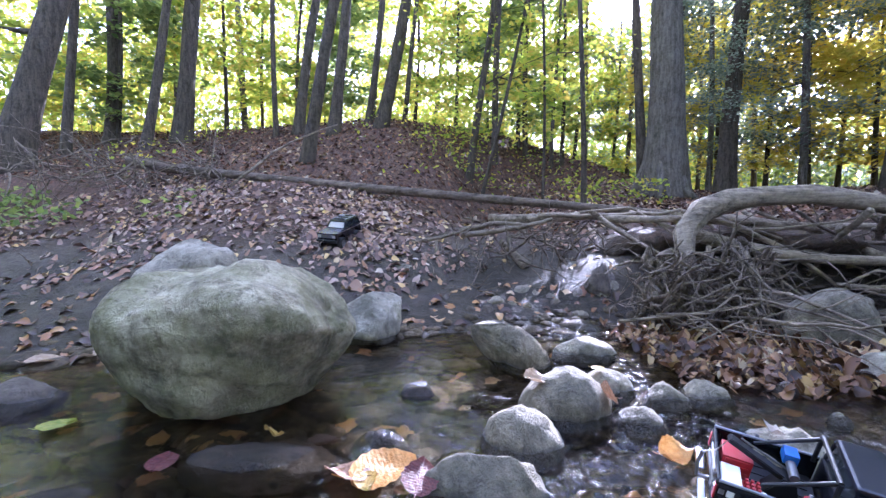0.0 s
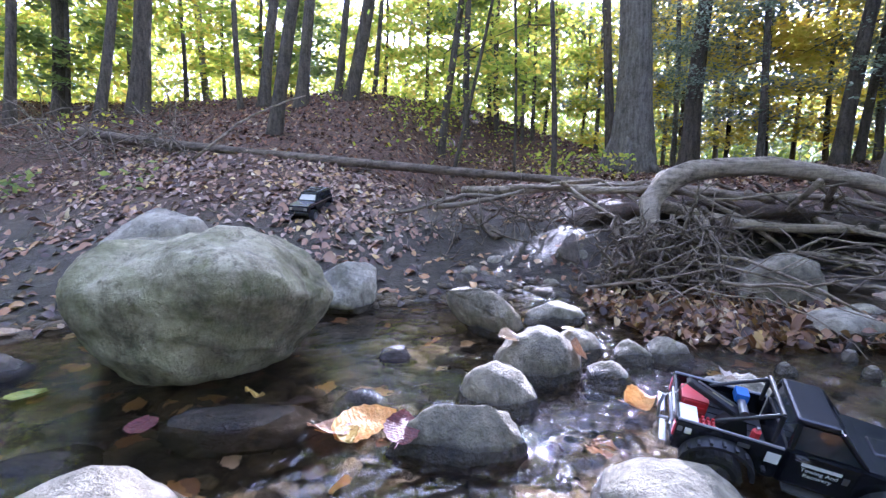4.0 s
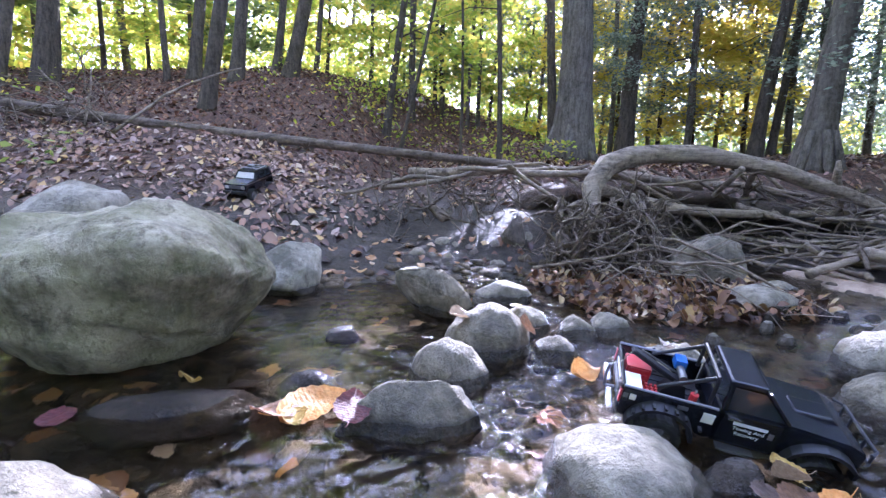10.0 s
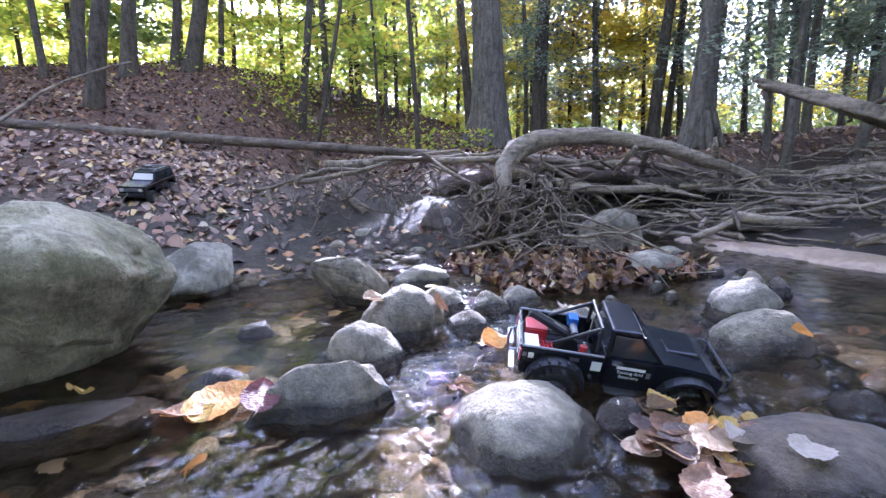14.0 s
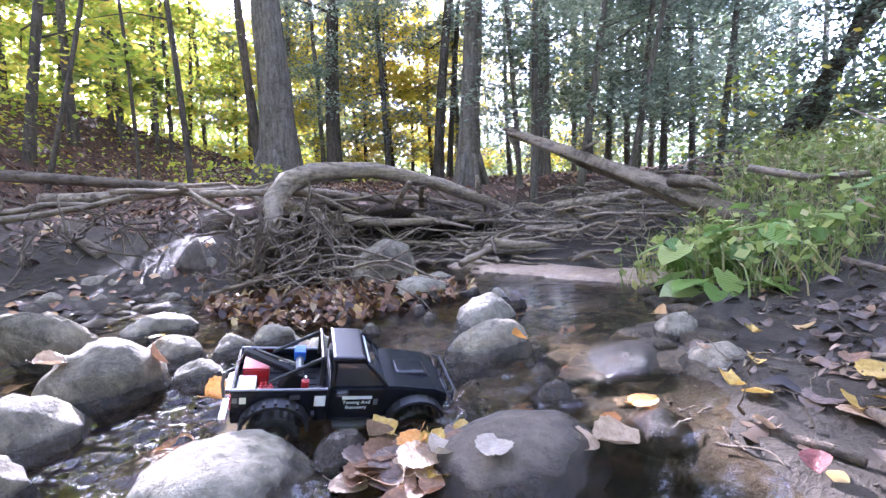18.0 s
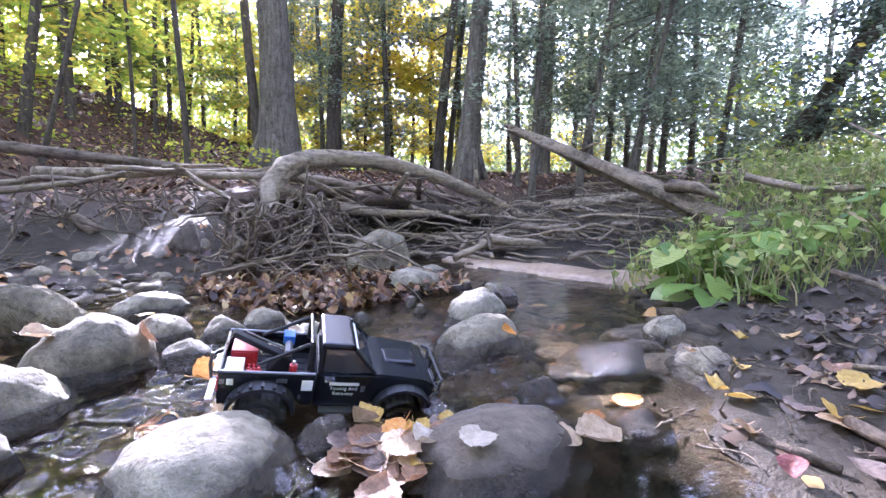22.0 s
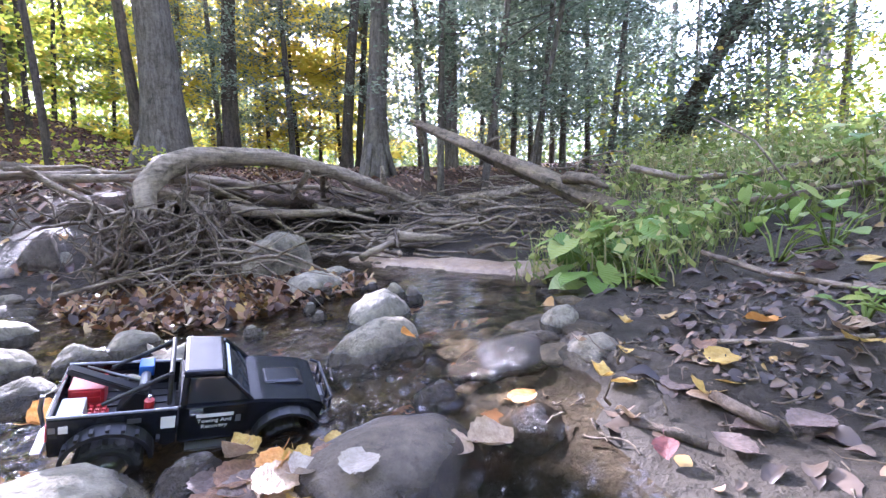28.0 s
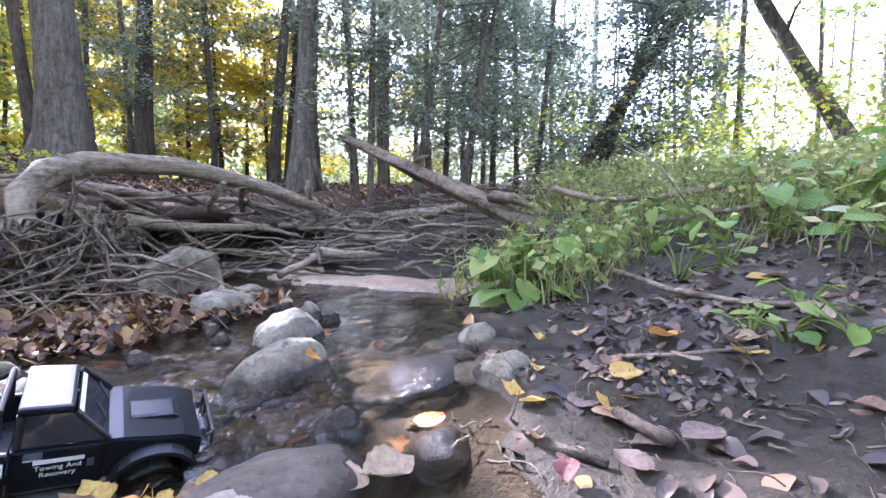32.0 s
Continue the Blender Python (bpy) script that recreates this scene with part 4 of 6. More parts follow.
# Grey haze over these trunks is painted in with the lighter bark.
for k, (b, far, h) in enumerate([(29, 14, 7), (38, 8.8, 7), (49, 9.5, 7), (53, 11, 8), (57, 9, 7), (61, 10.5, 8), (65, 8.6, 6), (69, 10, 7), (73, 9, 6), (77, 11, 7), (27, 11, 8), (22, 12.5, 8), (17, 14, 8), (30, 10.5, 8), (34, 13, 9), (47, 10, 8), (63, 8, 6), (67, 9.5, 7), (71, 8.2, 6)]):
    tree("dark shaggy cedar with trunk coloured paler for haze", *bearing(b, far), 0.0, 0.0, 0.06, h, MAT_BARK_GREY_AND_HAZED, (MAT_LEAF_CEDAR, 0.7, 70, 1.2, 200, 0.042), 120 + k, 6, 8, 0.3)


def far_woods():
    """The wood beyond, out of reach: trunks and leaf masses."""
    rs = np.random.RandomState(7)
    bm = bmesh.new()
    spots = []
    for k in range(100):
        b = rs.uniform(-80, 125) if k < 94 else rs.uniform(125, 280)
        far = rs.uniform(15, 42)
        x, y = bearing(b, far)
        spots.append((x, y, b))
        z = float(ground(x, y)) - 0.2
        r, lean = rs.uniform(0.04, 0.14), rs.uniform(-0.4, 0.6)
        tube(bm, [(x, y, z), (x + lean, y, z + 5), (x + lean * 1.7, y, z + 11)], [r * 1.2, r, r * 0.6], 6, cap=False)
    # Distant glare is put into the trunks' colour: lighter bark than nearby.
    tagged(mesh_object("far_trunks", bm, MAT_BARK_GREY_AND_HAZED), "far trunks of the wood, coloured paler for haze", "woods", kind="stuff")
    for name, leaf, lo, hi, count in (("far_yellow_foliage", MAT_LEAF_YELLOW, -80, 30, 1050), ("far_gold_foliage", MAT_LEAF_GOLD, 26, 58, 90), ("far_cedar_foliage", MAT_LEAF_CEDAR, 8, 84, 210),
                                      ("far_green_foliage", MAT_LEAF_GREEN, 60, 130, 110)):
        pts = []
        for k in range(count):
            x, y = bearing(rs.uniform(lo, hi), rs.uniform(15, 40))
            c = np.array((x, y, float(ground(x, y)) + rs.uniform(0.2, 9.5) ** 0.93))
            pts.append(spray_points(rs, c, rs.uniform(1.0, 2.2), 0.0, 260, 0.4))
        v, f = leaf_quads(clear_of_sun(np.concatenate(pts), rs, 1.1), 0.105, rs, 0.6)
        tagged(array_object(name, v, f, leaf), "bright mass of far autumn leaves", "foliage", kind="stuff")
    for name, leaf, lo, hi, count in (("far_yellow_thicket", MAT_LEAF_YELLOW, -70, 46, 560), ("far_mixed_thicket", MAT_LEAF_GREEN, 2, 112, 500), ("far_cedar_thicket", MAT_LEAF_CEDAR, 28, 90, 150)):
        pts = []
        for k in range(count):
            x, y = bearing(rs.uniform(lo, hi), rs.uniform(15, 44))
            c = np.array((x, y, float(ground(x, y)) + rs.uniform(0.0, 2.2) ** 1.5))
            pts.append(spray_points(rs, c, rs.uniform(1.0, 2.2), 0.0, 150, 0.4))
        v, f = leaf_quads(np.concatenate(pts), 0.12, rs, 0.7)
        tagged(array_object(name, v, f, leaf), "far undergrowth between the trunks", "foliage", kind="stuff")


def unseen_rear_wood():
    """Unseen tall wood and trunks added behind the camera: it shades the creek from the open sky."""
    rs = np.random.RandomState(9)
    bm = bmesh.new()
    pts = []
    for k in range(46):
        x, y = bearing(rs.uniform(128, 280), rs.uniform(7.5, 18))
        z = float(ground(x, y)) - 0.2
        r, lean = rs.uniform(0.06, 0.17), rs.uniform(-0.5, 0.5)
        tube(bm, [(x, y, z), (x + lean, y, z + 5), (x + lean * 1.7, y, z + 11)], [r * 1.2, r, r * 0.6], 7, cap=False)
        for j in range(15):
            c = np.array((x + rs.normal(0, 1.3), y + rs.normal(0, 1.3), z + rs.uniform(0.6, 11)))
            pts.append(spray_points(rs, c, rs.uniform(1.0, 1.9), 0.0, 70, 0.35))
    tagged(mesh_object("rear_trunks", bm, MAT_BARK), "unseen dark trunks added behind the camera to block skylight", "woods", kind="stuff")
    v, f = leaf_quads(clear_of_sun(np.concatenate(pts), rs), 0.26, rs, 0.7)
    tagged(array_object("rear_foliage", v, f, MAT_LEAF_GREEN), "unseen dark green foliage added behind the camera to block skylight", "foliage", kind="stuff")


far_woods()
unseen_rear_wood()


# ---------------------------------------------------------------- drift pile and logs
def bough(name, label, points, radii, material, sides=8, category="branch", wobble=0.2, seed=0, group="", forks=()):
    """One piece of wood along a bent line; forks are stubs: (points, radii)."""
    bm = bmesh.new()
    tube(bm, points, radii, sides, wobble, seed)
    ob = mesh_object(name, bm, material)
    for pts, rad in forks:
        bm = bmesh.new()
        tube(bm, pts, rad, 8, wobble, seed)
        part("stub", bm, material, ob, smooth_faces=True)
    return tagged(ob, label, category, group)


def bent(a, b, rs, sag=0.06, steps=7):
    """A crooked line from a to b."""
    a, b = Vector(a), Vector(b)
    size = (b - a).length * sag
    off, out = Vector(rs.normal(0, size, 3)), []
    for k in range(steps + 1):
        t = k / steps
        out.append(a.lerp(b, t) + off * math.sin(math.pi * t) + Vector(rs.normal(0, size * 0.16, 3)) * (0 < k < steps))
    return out


ARCH = [(1.08, 1.96, 0.17), (1.12, 2.03, 0.32), (1.15, 2.1, 0.435), (1.27, 2.17, 0.535), (1.42, 2.22, 0.59), (1.6, 2.26, 0.618), (1.92, 2.3, 0.62), (2.2, 2.31, 0.585), (2.5, 2.3, 0.53), (2.74, 2.3, 0.465), (2.95, 2.28, 0.41), (3.1, 2.25, 0.355), (3.42, 2.2, 0.22), (3.84, 2.1, 0.03)]
bough("driftwood_arch", "thick bare driftwood limb arching over the drift pile", ARCH, [0.03, 0.036, 0.046, 0.054, 0.055, 0.052, 0.05, 0.048, 0.045, 0.043, 0.04, 0.037, 0.033, 0.026], MAT_DRIFT, 20, "driftwood", 0.4, 3,
      forks=[([(2.9, 2.28, 0.43), (2.86, 2.25, 0.54), (2.84, 2.24, 0.6)], [0.03, 0.022, 0.012]), ([(1.1, 2.0, 0.24), (1.2, 1.95, 0.16), (1.26, 1.92, 0.06)], [0.035, 0.022, 0.01]), ([(1.09, 2.0, 0.26), (1.02, 1.98, 0.14), (1.0, 1.95, 0.04)], [0.03, 0.02, 0.008])])
LOG = [(-3.5 + 5.4 * k / 9, 4.95 - 1.85 * k / 9, 1.13 - 0.63 * (k / 9) ** 0.85) for k in range(10)]
LIFT = max(float(ground(x, y)) + 0.02 - z for x, y, z in LOG)  # a stiff trunk: it rests on the high spots
bough("fallen_log", "long thin fallen trunk lying along the bank", [(x, y, z + min(LIFT, 0.06)) for x, y, z in LOG],
      [0.056, 0.054, 0.05, 0.046, 0.043, 0.04, 0.037, 0.033, 0.029, 0.023], MAT_LOG, 12, "log", 0.1)
bough("broken_log", "weathered split log leaning over the drift pile", [(3.53, 2.47, 1.0), (3.5, 2.38, 0.975), (3.48, 2.3, 0.95), (3.38, 1.95, 0.82), (3.28, 1.55, 0.66), (3.18, 1.1, 0.48), (3.08, 0.65, 0.3), (3.0, 0.35, 0.17)],
      [0.02, 0.036, 0.04, 0.044, 0.049, 0.056, 0.066, 0.072], MAT_SPLIT, 22, "log", 0.9, 5,
      forks=[([(3.5, 2.4, 0.95), (3.5, 2.36, 0.86), (3.49, 2.35, 0.8)], [0.03, 0.022, 0.01]), ([(3.5, 2.36, 0.99), (3.55, 2.5, 1.04), (3.57, 2.56, 1.05)], [0.03, 0.02, 0.006]),
             ([(3.3, 1.62, 0.72), (3.26, 1.5, 0.77), (3.25, 1.44, 0.78)], [0.02, 0.014, 0.004]), ([(3.12, 0.9, 0.47), (3.05, 0.72, 0.45), (3.0, 0.6, 0.4)], [0.04, 0.03, 0.012])])
rs = np.random.RandomState(41)
for spec in [((0.3, 2.95, 0.5), (1.25, 2.32, 0.5), 0.034), ((1.25, 2.28, 0.43), (3.25, 2.32, 0.29), 0.036), ((0.55, 2.62, 0.52), (1.3, 2.42, 0.55), 0.016), ((0.1, 2.75, 0.4), (0.62, 2.55, 0.5), 0.02), ((1.4, 2.4, 0.5), (3.0, 2.6, 0.38), 0.03),
             ((2.3, 1.62, 0.14), (3.4, 1.45, 0.06), 0.032), ((1.98, 1.6, 0.05), (2.5, 1.68, 0.15), 0.022), ((2.35, 1.75, 0.1), (3.2, 1.35, 0.05), 0.028), ((2.7, 1.7, 0.2), (4.4, 1.0, 0.2), 0.018), ((3.4, 1.9, 0.3), (3.95, 1.35, 0.42), 0.06)]:
    a, b, r = spec
    bough("drift_limb", "grey weathered limb in the drift pile", bent(a, b, rs, 0.035), [r * (1 - 0.07 * k) for k in range(8)], MAT_DRIFT if r > 0.025 else MAT_STICK, 10, "driftwood", 0.2, 1, "limbs of the drift pile")
for k in range(52):  # sticks under and behind the arch, sloping down to the east
    x = rs.uniform(1.15, 3.3)
    y = rs.uniform(2.3, 2.9)
    z = (0.16 + 0.32 * rs.uniform(0, 1) ** 0.7) * (1 - 0.25 * max(0, x - 2.2))
    long, turn = rs.uniform(0.4, 1.2), rs.normal(-0.08, 0.6)
    d = Vector((math.cos(turn), math.sin(turn) * 0.7, rs.normal(-0.24, 0.3))) * long / 2
    a, b = Vector((x, y, z)) - d, Vector((x, y, z)) + d
    a.z, b.z = min(max(a.z, 0.05), 0.54), max(b.z, 0.04)
    r = rs.uniform(0.008, 0.022) * (1.6 if k % 7 == 0 else 1)
    bough("stick", "bare grey-brown stick lodged in the drift pile", bent(a, b, rs, 0.04), [r * (1 - 0.08 * j) for j in range(8)], (MAT_DRIFT, MAT_STICK, MAT_LOG)[k % 3], 7, "stick", 0.2, k, "sticks of the drift pile")
for k in range(120):  # flat raft of sticks east of the arch
    x, y = rs.uniform(2.35, 4.7), rs.uniform(0.75, 2.5)
    if x + 0.6 * y < 3.65:
        continue
    z = max(0.0, float(ground(x, y))) + rs.uniform(0.01, 0.16)
    long, turn = rs.uniform(0.3, 1.0), rs.normal(-0.6, 0.9)
    d = Vector((math.cos(turn), math.sin(turn), rs.normal(0, 0.08))) * long / 2
    r = rs.uniform(0.006, 0.016)
    bough("stick", "bare grey stick in the flat raft of drift", bent(Vector((x, y, z)) - d, Vector((x, y, z)) + d, rs, 0.07), [r * (1 - 0.08 * j) for j in range(8)], MAT_STICK if k % 2 else MAT_DRIFT, 6, "stick", 0.2, k, "sticks of the drift pile")


for k in range(30):  # dark broken sticks at the pool's far edge
    x, y = rs.uniform(1.75, 2.75), rs.uniform(1.72, 2.45)
    z = max(0.0, float(ground(x, y))) + rs.uniform(0.01, 0.1)
    long, turn = rs.uniform(0.25, 0.8), rs.normal(-0.4, 0.8)
    d = Vector((math.cos(turn), math.sin(turn), rs.normal(0, 0.1))) * long / 2
    r = rs.uniform(0.006, 0.016)
    bough("stick", "dark wet stick at the foot of the drift pile", bent(Vector((x, y, z)) - d, Vector((x, y, z)) + d, rs, 0.08), [r * (1 - 0.08 * j) for j in range(8)], MAT_LOG if k % 2 else MAT_STICK, 6, "stick", 0.2, k, "sticks of the drift pile")


for k in range(30):  # sticks stranded on the sand at the pool's end
    x, y = rs.uniform(2.3, 3.2), rs.uniform(0.85, 1.75)
    z = max(0.0, float(ground(x, y))) + rs.uniform(0.005, 0.07)
    long, turn = rs.uniform(0.2, 0.75), rs.normal(-0.7, 0.7)
    d = Vector((math.cos(turn), math.sin(turn), rs.normal(0, 0.06))) * long / 2
    r = rs.uniform(0.005, 0.014)
    bough("stick", "grey-brown stick stranded on wet sand", bent(Vector((x, y, z)) - d, Vector((x, y, z)) + d, rs, 0.06), [r * (1 - 0.08 * j) for j in range(8)], (MAT_LOG, MAT_STICK, MAT_ROOT)[k % 3], 6, "stick", 0.2, k, "sticks of the drift pile")


def tangle(name, label, count, place, way, length, radius, seed, material, curl=0.33):
    """Fine roots or twigs: single parts of one mat where they can be told apart, one mesh where there are too many."""
    rs = np.random.RandomState(seed)
    bm, mat = bmesh.new(), None
    for k in range(count):
        a = place(rs)
        pts, d = [a], Vector(way(rs)).normalized()
        step = length * rs.uniform(0.5, 1.3) / 5
        for j in range(5):
            d = (d + Vector(rs.normal(0, curl, 3))).normalized()
            pts.append(pts[-1] + d * step)
        r = radius * rs.uniform(0.5, 1.6) * (1.9 if k % 11 == 0 and count < 300 else 1)
        tube(bm, pts, [r * (1 - 0.15 * j) for j in range(6)], 5 if count < 300 else 4, cap=False)
        if count < 300:
            if mat is None:
                mat = tagged(mesh_object(name, bm, material), label, "roots")
            else:
                part("root" if "root" in name else "twig", bm, material, mat, smooth_faces=True)
            bm = bmesh.new()
    if count < 300:
        bm.free()
        return mat
    return tagged(mesh_object(name, bm, material), label, "roots", kind="stuff")


tangle("root_tangle", "matted bare roots hanging below the arching limb", 280, lambda r: Vector((r.uniform(0.9, 1.45), r.uniform(1.86, 2.1), r.uniform(0.08, 0.38))), lambda r: (r.normal(0.1, 0.6), -0.35 + r.normal(0, 0.3), r.normal(-0.45, 0.45)), 0.32, 0.0065, 3, MAT_ROOT, 0.5)
tangle("bank_roots", "thin roots along the cut bank", 100, lambda r: Vector((r.uniform(0.0, 1.0), r.uniform(2.55, 3.0), r.uniform(0.25, 0.48))), lambda r: (r.normal(0, 0.8), -0.4, r.normal(-0.3, 0.4)), 0.3, 0.005, 4, MAT_ROOT, 0.5)
tangle("dark_twigs", "dark twigs packed inside the drift pile", 90, lambda r: Vector((r.uniform(1.3, 3.4), r.uniform(2.35, 2.75), r.uniform(0.05, 0.42))), lambda r: (r.normal(0.2, 0.8), r.normal(-0.2, 0.5), r.normal(-0.3, 0.6)), 0.45, 0.005, 5, MAT_ROOT)
tangle("raft_twigs", "small grey twigs on the raft of drift", 310, lambda r: Vector((r.uniform(2.7, 4.7), r.uniform(0.8, 2.4), r.uniform(0.06, 0.3))), lambda r: (r.normal(0.3, 0.9), r.normal(-0.3, 0.9), r.normal(0, 0.16)), 0.34, 0.0045, 6, MAT_STICK)
tangle("spit_twigs", "bare twigs trailing over sodden leaves", 40, lambda r: Vector((r.uniform(0.85, 1.4), r.uniform(1.5, 1.95), r.uniform(0.08, 0.16))), lambda r: (r.normal(0.5, 0.5), r.normal(-0.5, 0.4), r.normal(-0.05, 0.12)), 0.5, 0.0035, 7, MAT_STICK)
tangle("slope_twigs", "dead twigs and roots by the uphill end of the log", 150, lambda r: Vector((r.uniform(-4.2, -2.2), r.uniform(3.7, 4.9), r.uniform(0.85, 1.2))), lambda r: (r.normal(0.5, 0.6), r.normal(-0.4, 0.4), r.normal(-0.1, 0.25)), 0.7, 0.0065, 8, MAT_ROOT)
for a, b, r in [((-1.95, 4.0, 0.78), (-1.1, 4.6, 1.45), 0.014), ((-2.3, 4.3, 0.85), (-2.25, 4.4, 1.35), 0.012), ((-0.05, 2.75, 0.13), (-0.06, 2.82, 0.36), 0.024), ((0.5, 2.7, 0.2), (0.36, 2.85, 0.36), 0.035), ((-0.3, 3.0, 0.33), (0.15, 2.85, 0.44), 0.018), ((0.1, 2.9, 0.42), (0.55, 2.75, 0.46), 0.02)]:
    bough("dead_branch", "broken dead branch stuck in the muddy bank", bent(a, b, rs, 0.04), [r * (1 - 0.08 * j) for j in range(8)], MAT_STICK, 8, "branch", 0.25, 2, "dead branches of the bank")
for pts, r in [([(1.2, 1.95, 0.2), (1.38, 1.72, 0.2), (1.5, 1.5, 0.12), (1.56, 1.3, 0.04)], 0.009), ([(1.1, 1.9, 0.16), (1.3, 1.75, 0.17), (1.45, 1.62, 0.13), (1.55, 1.42, 0.08)], 0.007), ([(0.75, 1.85, 0.06), (1.0, 1.72, 0.12), (1.3, 1.78, 0.15), (1.5, 1.8, 0.12)], 0.008)]:
    bough("twig", "long bare twig arching over drifted leaves", pts, [r, r * 0.9, r * 0.7, r * 0.4], MAT_STICK, 7, "twig", 0.1, 2)
tangle("mud_debris", "short twigs and bark bits on the mud bank", 480, lambda r: (lambda x, y: Vector((x, y, max(0.0, float(ground(x, y))) + 0.006)))(r.uniform(0.95, 2.6), r.uniform(-1.1, 0.15)), lambda r: (r.normal(0, 1), r.normal(0, 1), 0.02), 0.07, 0.0024, 9, MAT_ROOT)
tangle("bank_debris", "short twigs among leaves on the far bank", 300, lambda r: (lambda x, y: Vector((x, y, max(0.0, float(ground(x, y))) + 0.01)))(r.uniform(-2.6, 1.0), r.uniform(2.3, 4.0)), lambda r: (r.normal(0, 1), r.normal(0, 1), 0.1), 0.16, 0.004, 10, MAT_ROOT)


# ---------------------------------------------------------------- green bank
def broad_leaf(size, seed, lobes=0.0):
    """A heart-shaped leaf with raised edges and a folded midrib; the stalk joins at the origin."""
    rs = np.random.RandomState(seed)
    bm = bmesh.new()
    rows = []
    for i in range(8):
        u = i / 7
        w = 0.52 * (math.sin(math.pi * min(1, u * 0.93 + 0.09)) ** 0.75) * (1 - 0.25 * u)
        row = []
        for j in range(-3, 4):
            s = j / 3
            back = 0.2 * abs(s) * (1 - u) ** 3
            x = u - back - 0.12
            z = 0.13 * abs(s) ** 1.3 * w - 0.3 * u * u + 0.02 * math.sin(9 * u + 5 * s + seed) + rs.normal(0, 0.008)
            row.append(bm.verts.new((x * size, s * w * size * (1 + 0.06 * math.sin(17 * u + seed)), z * size)))
        rows.append(row)
    for a, b in zip(rows, rows[1:]):
        for k in range(6):
            bm.faces.new((a[k], b[k], b[k + 1], a[k + 1]))
    return bm


WEED_LEAVES = []
for k in range(5):
    me = bpy.data.meshes.new("leaf")
    bm = broad_leaf(1.0, k)
    bm.to_mesh(me)
    bm.free()
    me.polygons.foreach_set("use_smooth", [True] * len(me.polygons))
    WEED_LEAVES.append(me)


def own_tint(name, stops, through, rough):
    """Like leaf_material, tinted leaf by leaf, with pale veins."""
    n = Nodes(name)
    col = n.ramp(n.add("ObjectInfo").outputs["Random"], stops)
    w = n.add("TexWave", Scale=3.2, Distortion=1.5)
    n.put(w, "Vector", n.add("TexCoord").outputs["Object"])
    col = n.mix(n.math("MULTIPLY", n.ramp(w.outputs["Fac"], [(0.86, (0, 0, 0)), (0.97, (1, 1, 1))]), 0.15), col, n.mix(0.6, col, (0.6, 0.62, 0.4)))
    col = n.mix(n.math("MULTIPLY", n.noise(9, 5, 0.7), 0.4), col, n.mix(1.0, col, (0.5, 0.55, 0.4), "MULTIPLY"))
    body = n.add("BsdfPrincipled", Roughness=rough)
    n.put(body, "Base Color", col)
    n.put(body, "Normal", n.bump(w.outputs["Fac"], 0.3, 0.02))
    glow = n.add("BsdfTranslucent")
    n.put(glow, "Color", col)
    m = n.add("MixShader", Fac=through)
    n.tree.links.new(body.outputs[0], m.inputs[1])
    n.tree.links.new(glow.outputs[0], m.inputs[2])
    return n.finish(m.outputs[0])


MAT_BROAD = own_tint("broad_green_leaf", [(0.0, (0.13, 0.24, 0.04)), (0.6, (0.26, 0.38, 0.08)), (0.9, (0.4, 0.46, 0.13)), (1.0, (0.5, 0.55, 0.34))], 0.45, 0.38)
for me in WEED_LEAVES:
    me.materials.append(MAT_BROAD)


def broad_plant(label, x, y, count, tall, size, seed, spread=0.16, lean=(0, 0)):
    rs = np.random.RandomState(seed)
    z0 = max(0.0, float(ground(x, y)))
    plant = new("broad_leaved_plant")
    plant.location = (x, y, z0)
    tagged(plant, label, "plant", "weeds of the bank")
    for k in range(count):
        a, up = rs.uniform(0, 6.283), tall * rs.uniform(0.35, 1.0)
        out = spread * rs.uniform(0.4, 1.0)
        tip = Vector((out * math.cos(a) + lean[0], out * math.sin(a) + lean[1], up))
        bm = bmesh.new()
        tube(bm, [(0, 0, -0.02), (tip.x * 0.4, tip.y * 0.4, up * 0.6), tip], [0.004, 0.0035, 0.002], 5, cap=False)
        part("stalk", bm, MAT_LEAF_GREEN, plant, smooth_faces=True)
        ob = new("leaf", WEED_LEAVES[k % 5])
        ob.parent = plant
        s = size * rs.uniform(0.65, 1.2)
        ob.matrix_basis = Matrix.Translation(tip) @ Euler((rs.normal(0, 0.3), rs.normal(0.1, 0.35), a)).to_matrix().to_4x4() @ Matrix.Diagonal((s, s, s, 1))
    return plant


for k, (x, y, c, tall, size) in enumerate([(2.08, 0.4, 12, 0.17, 0.105), (2.2, 0.33, 13, 0.25, 0.1), (1.98, 0.33, 8, 0.06, 0.12), (2.36, 0.33, 11, 0.22, 0.09), (2.5, 0.16, 9, 0.2, 0.08), (2.75, 0.28, 8, 0.26, 0.09)]):
    broad_plant("low clump of broad pale-green leaves at the water's edge", x, y, c, tall, size, 200 + k)
for k, (x, y, c, tall, size) in enumerate([(2.35, -0.95, 12, 0.22, 0.11), (2.5, -0.8, 10, 0.24, 0.1), (2.2, -1.05, 10, 0.2, 0.11), (2.7, -0.75, 9, 0.22, 0.09), (2.6, -1.05, 10, 0.28, 0.11), (2.9, -0.5, 7, 0.26, 0.09), (2.75, -0.25, 6, 0.16, 0.07), (3.1, -0.2, 8, 0.22, 0.09), (3.4, -0.6, 8, 0.3, 0.1), (2.3, -0.35, 9, 0.2, 0.07), (2.5, -0.5, 9, 0.24, 0.08), (2.15, -0.2, 8, 0.16, 0.06), (2.0, -0.75, 8, 0.2, 0.09), (2.65, -0.1, 9, 0.24, 0.08)]):
    broad_plant("leafy green weed on the muddy slope", x, y, c, tall, size, 220 + k, 0.2)
